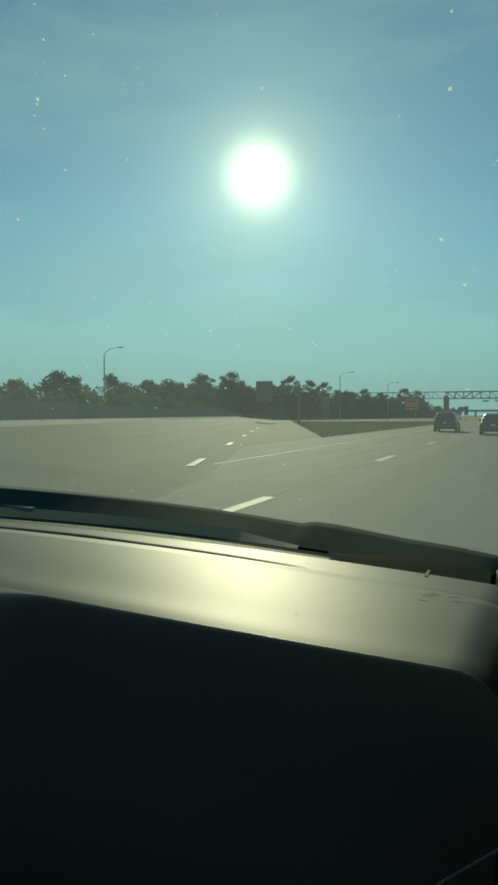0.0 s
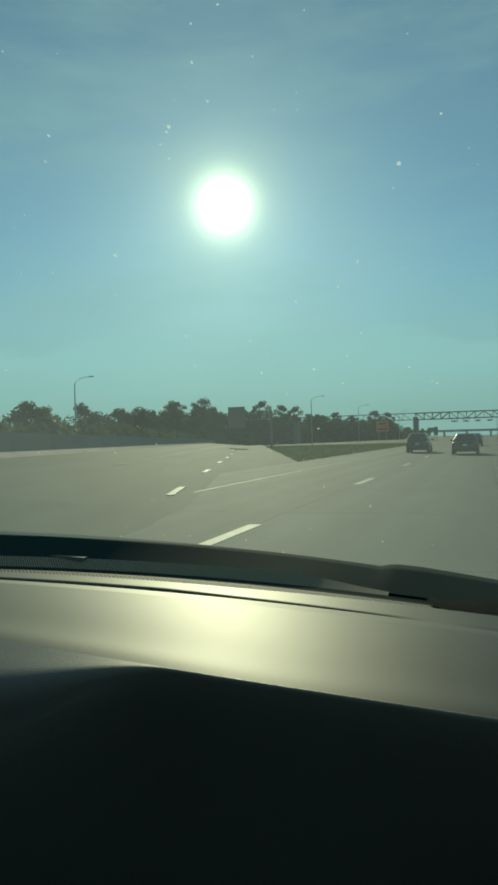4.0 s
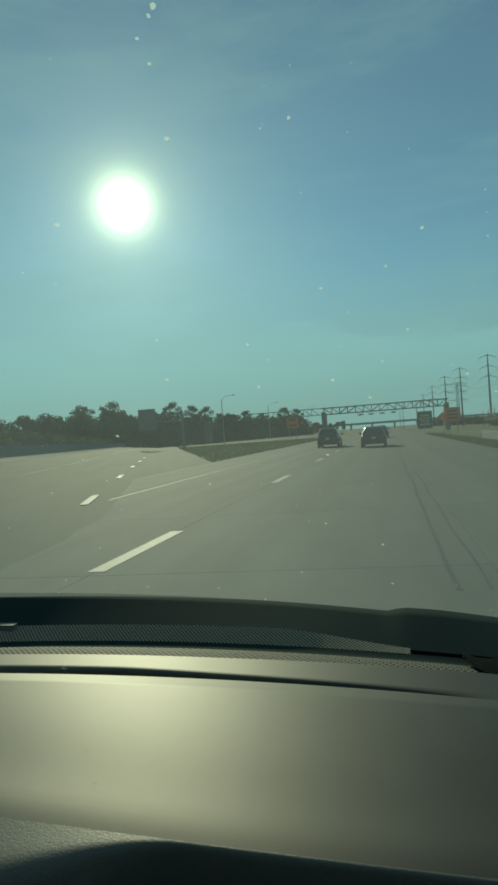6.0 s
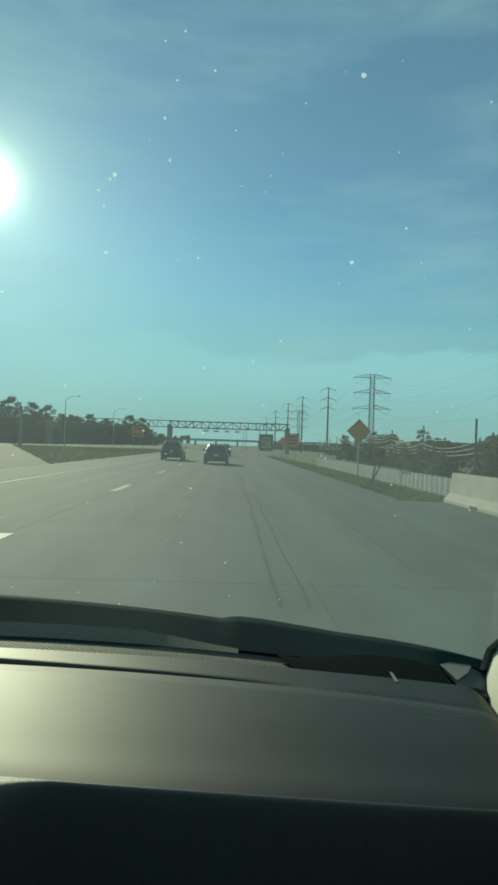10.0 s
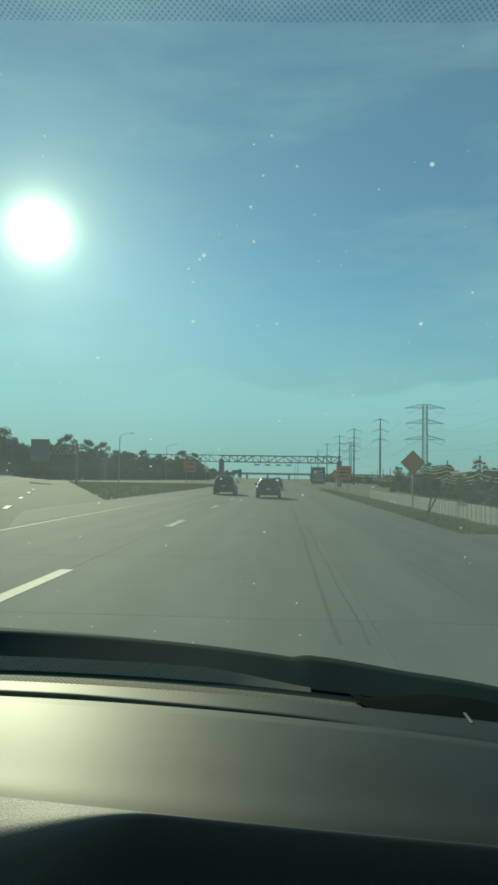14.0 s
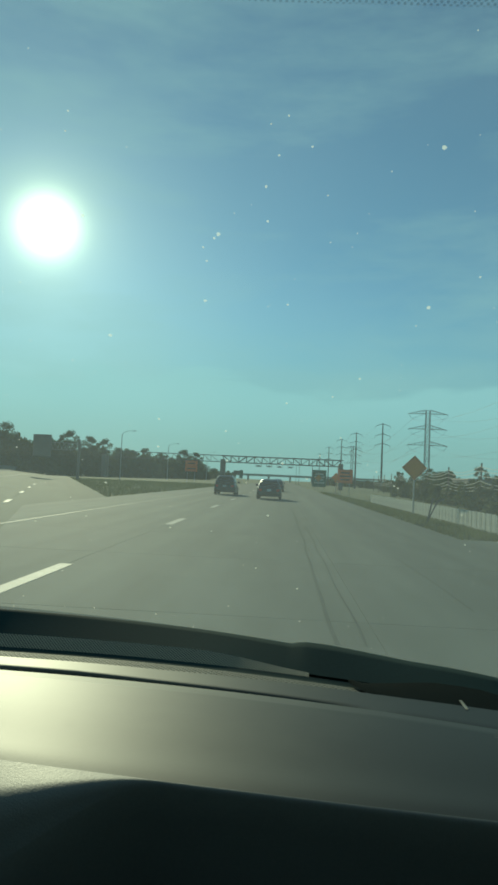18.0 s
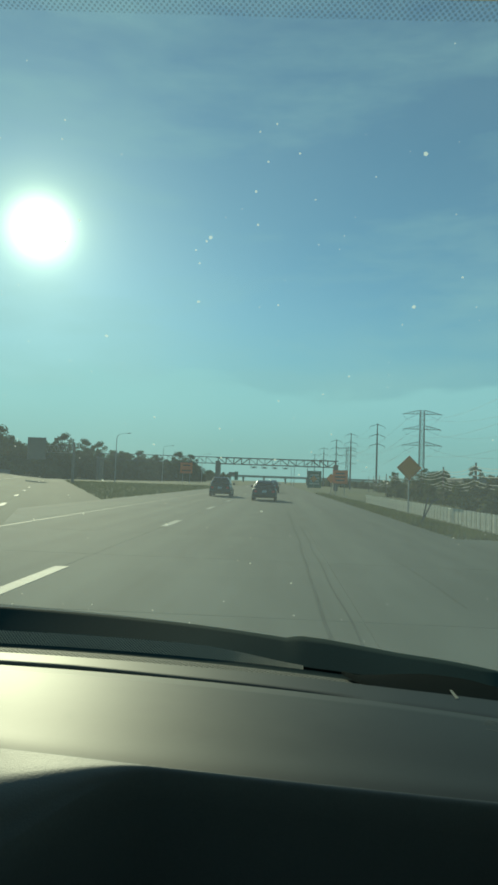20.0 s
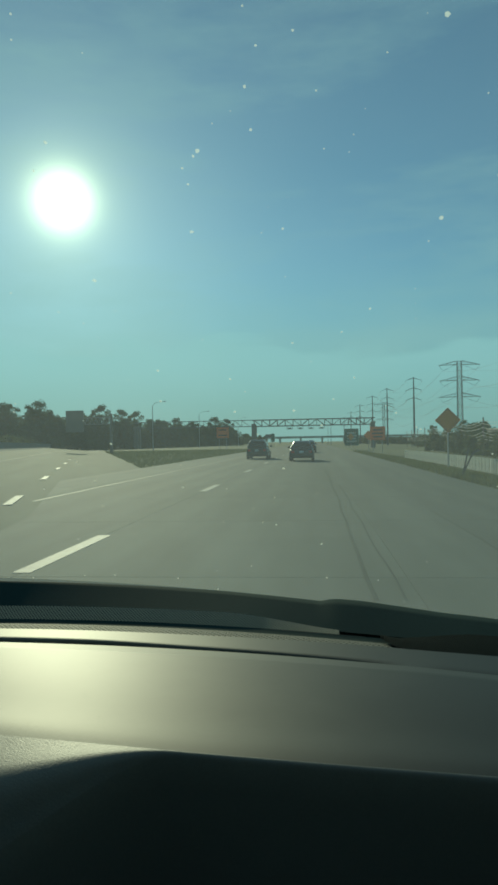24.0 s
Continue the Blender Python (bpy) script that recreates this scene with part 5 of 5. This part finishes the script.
# ---- trees ----
def tree(name, h, r, crown0, leaves, seed, leaf, at, label, category="tree", leaf_size=.38, pine=False):
    rnd = random.Random(seed)
    e = empty(name, at)
    tagged(e, label, category, "trees along the highway")
    bm = bmesh.new()
    lean = Vector((rnd.uniform(-.04, .04), rnd.uniform(-.04, .04), 1))
    tr = max(.08, h * .018)
    tube(bm, [lean * (h * f) + Vector((.15 * rnd.uniform(-1, 1), 0, 0)) * f for f in (-.03, .15, .4, .7, .93)], [tr * 1.4, tr * 1.05, tr * .85, tr * .55, tr * .2], 7)
    clumps = []
    for k in range(11 if not pine else 13):
        f = crown0 + (1 - crown0) * (k + rnd.random()) / (11 if not pine else 13)
        a = k * 2.4 + rnd.uniform(-.5, .5)
        env = math.sin(math.pi * min(1, .18 + .82 * (f - crown0) / (1 - crown0))) ** .7 if not pine else .45 + .55 * math.sin(math.pi * (f - crown0) / (1 - crown0))
        reach = r * env * rnd.uniform(.45, 1.0)
        base = lean * (h * (f - .08))
        tip = lean * (h * f) + Vector((math.cos(a) * reach, math.sin(a) * reach, 0))
        tube(bm, [base, base.lerp(tip, .5) + Vector((0, 0, .12)), tip], [tr * .45, tr * .28, tr * .08], 5)
        clumps.append((tip, r * rnd.uniform(.28, .5) * (0.8 if pine else 1)))
    clumps.append((lean * (h * .95), r * .4))
    part("trunk", bm, BARK, e)
    vs, fs = [], []
    for i in range(leaves):
        c, cr = clumps[rnd.randrange(len(clumps))]
        d = Vector((rnd.gauss(0, 1), rnd.gauss(0, 1), rnd.gauss(0, .7)))
        d = d.normalized() * cr * rnd.random() ** .4
        p = c + d
        n1 = Vector((rnd.gauss(0, 1), rnd.gauss(0, 1), rnd.gauss(0, 1))).normalized()
        n2 = n1.orthogonal().normalized()
        s1, s2 = leaf_size * rnd.uniform(.6, 1.3), leaf_size * rnd.uniform(.3, .7)
        b = len(vs)
        vs += [p - n1 * s1, p + n2 * s2, p + n1 * s1, p - n2 * s2]
        fs.append((b, b + 1, b + 2, b + 3))
    me = bpy.data.meshes.new("crown")
    me.from_pydata(vs, [], fs)
    me.materials.append(leaf)
    cr = new("crown", me)
    cr.parent = e
    return e


def plant_row(variants, pts, step, jitter, rnd, scale=(0.85, 1.15)):
    for (x0, y0), (x1, y1) in zip(pts, pts[1:]):
        n = max(1, int(math.hypot(x1 - x0, y1 - y0) / step))
        for k in range(n):
            f = (k + rnd.random() * .8) / n
            x, y = x0 + (x1 - x0) * f + rnd.uniform(-jitter, jitter), y0 + (y1 - y0) * f + rnd.uniform(-jitter, jitter)
            v = rnd.choice(variants)
            t = copy_thing(v, pose(x, y, ground_height(x) - .1, 0, 0, rnd.uniform(0, 360)))
            t.scale = [rnd.uniform(*scale)] * 3


def trees():
    rnd = random.Random(11)
    pines = [tree("tree", 13.5, 3.4, .52, 900, 1, LEAF, (-70, 236, .4), "tall dark pine with a clumpy open crown", pine=True),
             tree("tree", 11.5, 3.0, .45, 800, 2, LEAF, (-81, 182, .4), "dark pine with an uneven crown", pine=True)]
    broad = [tree("tree", 8.6, 4.0, .22, 1100, 3, LEAF, (-66, 262, .4), "dark broad-crowned roadside tree"),
             tree("tree", 7.2, 3.6, .18, 1000, 4, LEAF2, (-73, 228, .4), "dark rounded roadside tree"),
             tree("tree", 9.6, 3.8, .28, 1100, 5, LEAF, (-89, 150, .4), "dark tall oval roadside tree")]
    low = [tree("shrub", 4.0, 2.8, .08, 800, 6, LEAF2, (-70, 215, .4), "dense dark shrub at the wood's edge", "shrub"),
           tree("shrub", 3.2, 2.6, .06, 700, 7, LEAF2, (-80, 170, .4), "low dark shrub thicket", "shrub")]
    row = [(-150, 60), (-118, 80), (-86, 155), (-64, 280), (-50, 395)]
    plant_row(broad, row[:3], 3.6, 2.5, rnd, (1.0, 1.3))
    plant_row(broad, row[2:], 3.0, 2.5, rnd, (.80, 1.12))
    plant_row(broad, [(x - 9, y + 4) for x, y in row[2:]], 4.0, 3.0, rnd, (.85, 1.2))
    plant_row(pines, row[2:], 9, 5, rnd, (.85, 1.12))
    plant_row(pines, row[:3], 24, 5, rnd, (.75, .95))
    plant_row(low, [(x + 5, y) for x, y in row], 5.0, 1.4, rnd)
    edge = [FORK @ Vector((-15.5, y, 0)) for y in (45, 120, 220)]
    plant_row(low, [(p.x, p.y) for p in edge], 2.8, 0.7, rnd, (.7, .9))
    edge = [FORK @ Vector((-19, y, 0)) for y in (30, 120, 260)]
    plant_row(low, [(p.x, p.y) for p in edge], 5.5, 1.5, rnd, (.6, .95))
    far = [(-50, 395), (-60, 520), (-52, 700)]
    plant_row(broad, far, 12, 5, rnd, (.7, 1.0))
    right = [(150, 95), (84, 150), (58, 215), (52, 300)]
    plant_row(broad, right, 6.5, 3, rnd, (.62, .9))
    plant_row(low, [(x - 6, y) for x, y in right], 4.0, 1.5, rnd, (.8, 1.1))
    plant_row(low, [(30, 90), (36, 150), (40, 260)], 9, 1.5, rnd, (.5, .8))
    plant_row(low, [(25, 62), (42, 82), (78, 92)], 3.4, 1.5, rnd, (.75, 1.05))
    plant_row(low, [(23, 66), (27, 150)], 6.0, 1.0, rnd, (.6, .9))
    plant_row(pines, right, 22, 4, rnd, (.55, .75))
    plant_row(low, [(60, 330), (40, 480), (45, 700)], 9, 4, rnd, (.8, 1.3))


trees()


# ---- pavement slabs, last ----
def slabs():
    cols = [(-10.5, -7.6), (-7.6, -3.35), (-3.35, 0.95), (0.95, 5.1)]
    shared = []
    for x0, x1 in cols:
        bm = bmesh.new()
        box(bm, x0 + .0015, x1 - .0015, .003, 4.997, -.03, 0.0, bevel=.003)
        me = bpy.data.meshes.new("slab")
        bmesh.ops.recalc_face_normals(bm, faces=bm.faces[:])
        bm.to_mesh(me)
        bm.free()
        me.materials.append(CONCRETE)
        shared.append(me)
    for me in shared:
        for k in range(12):
            ob = new("slab", me)
            ob.parent = ROAD
            ob.matrix_basis = pose(0, 2.0 + 5.0 * k, 0)


slabs()


def fork_slabs():
    for a, b in ((-11, -6.5), (-6.5, -2.35), (-2.35, 2.6)):
        xs = [a + .004] + [x for x in FORK_X if a < x < b] + [b - .004]
        for k in range(16):
            y = 26.0 + 5.0 * k
            bm = bmesh.new()
            sheet(bm, [[(x, yy, bank(x, yy) + dz) for x in xs] for yy, dz in ((y + .004, -.046), (y + .004, -.016), (y + 4.996, -.016), (y + 4.996, -.046))])
            part("slab", bm, CONCRETE_OLD, FORK_ROAD)


fork_slabs()
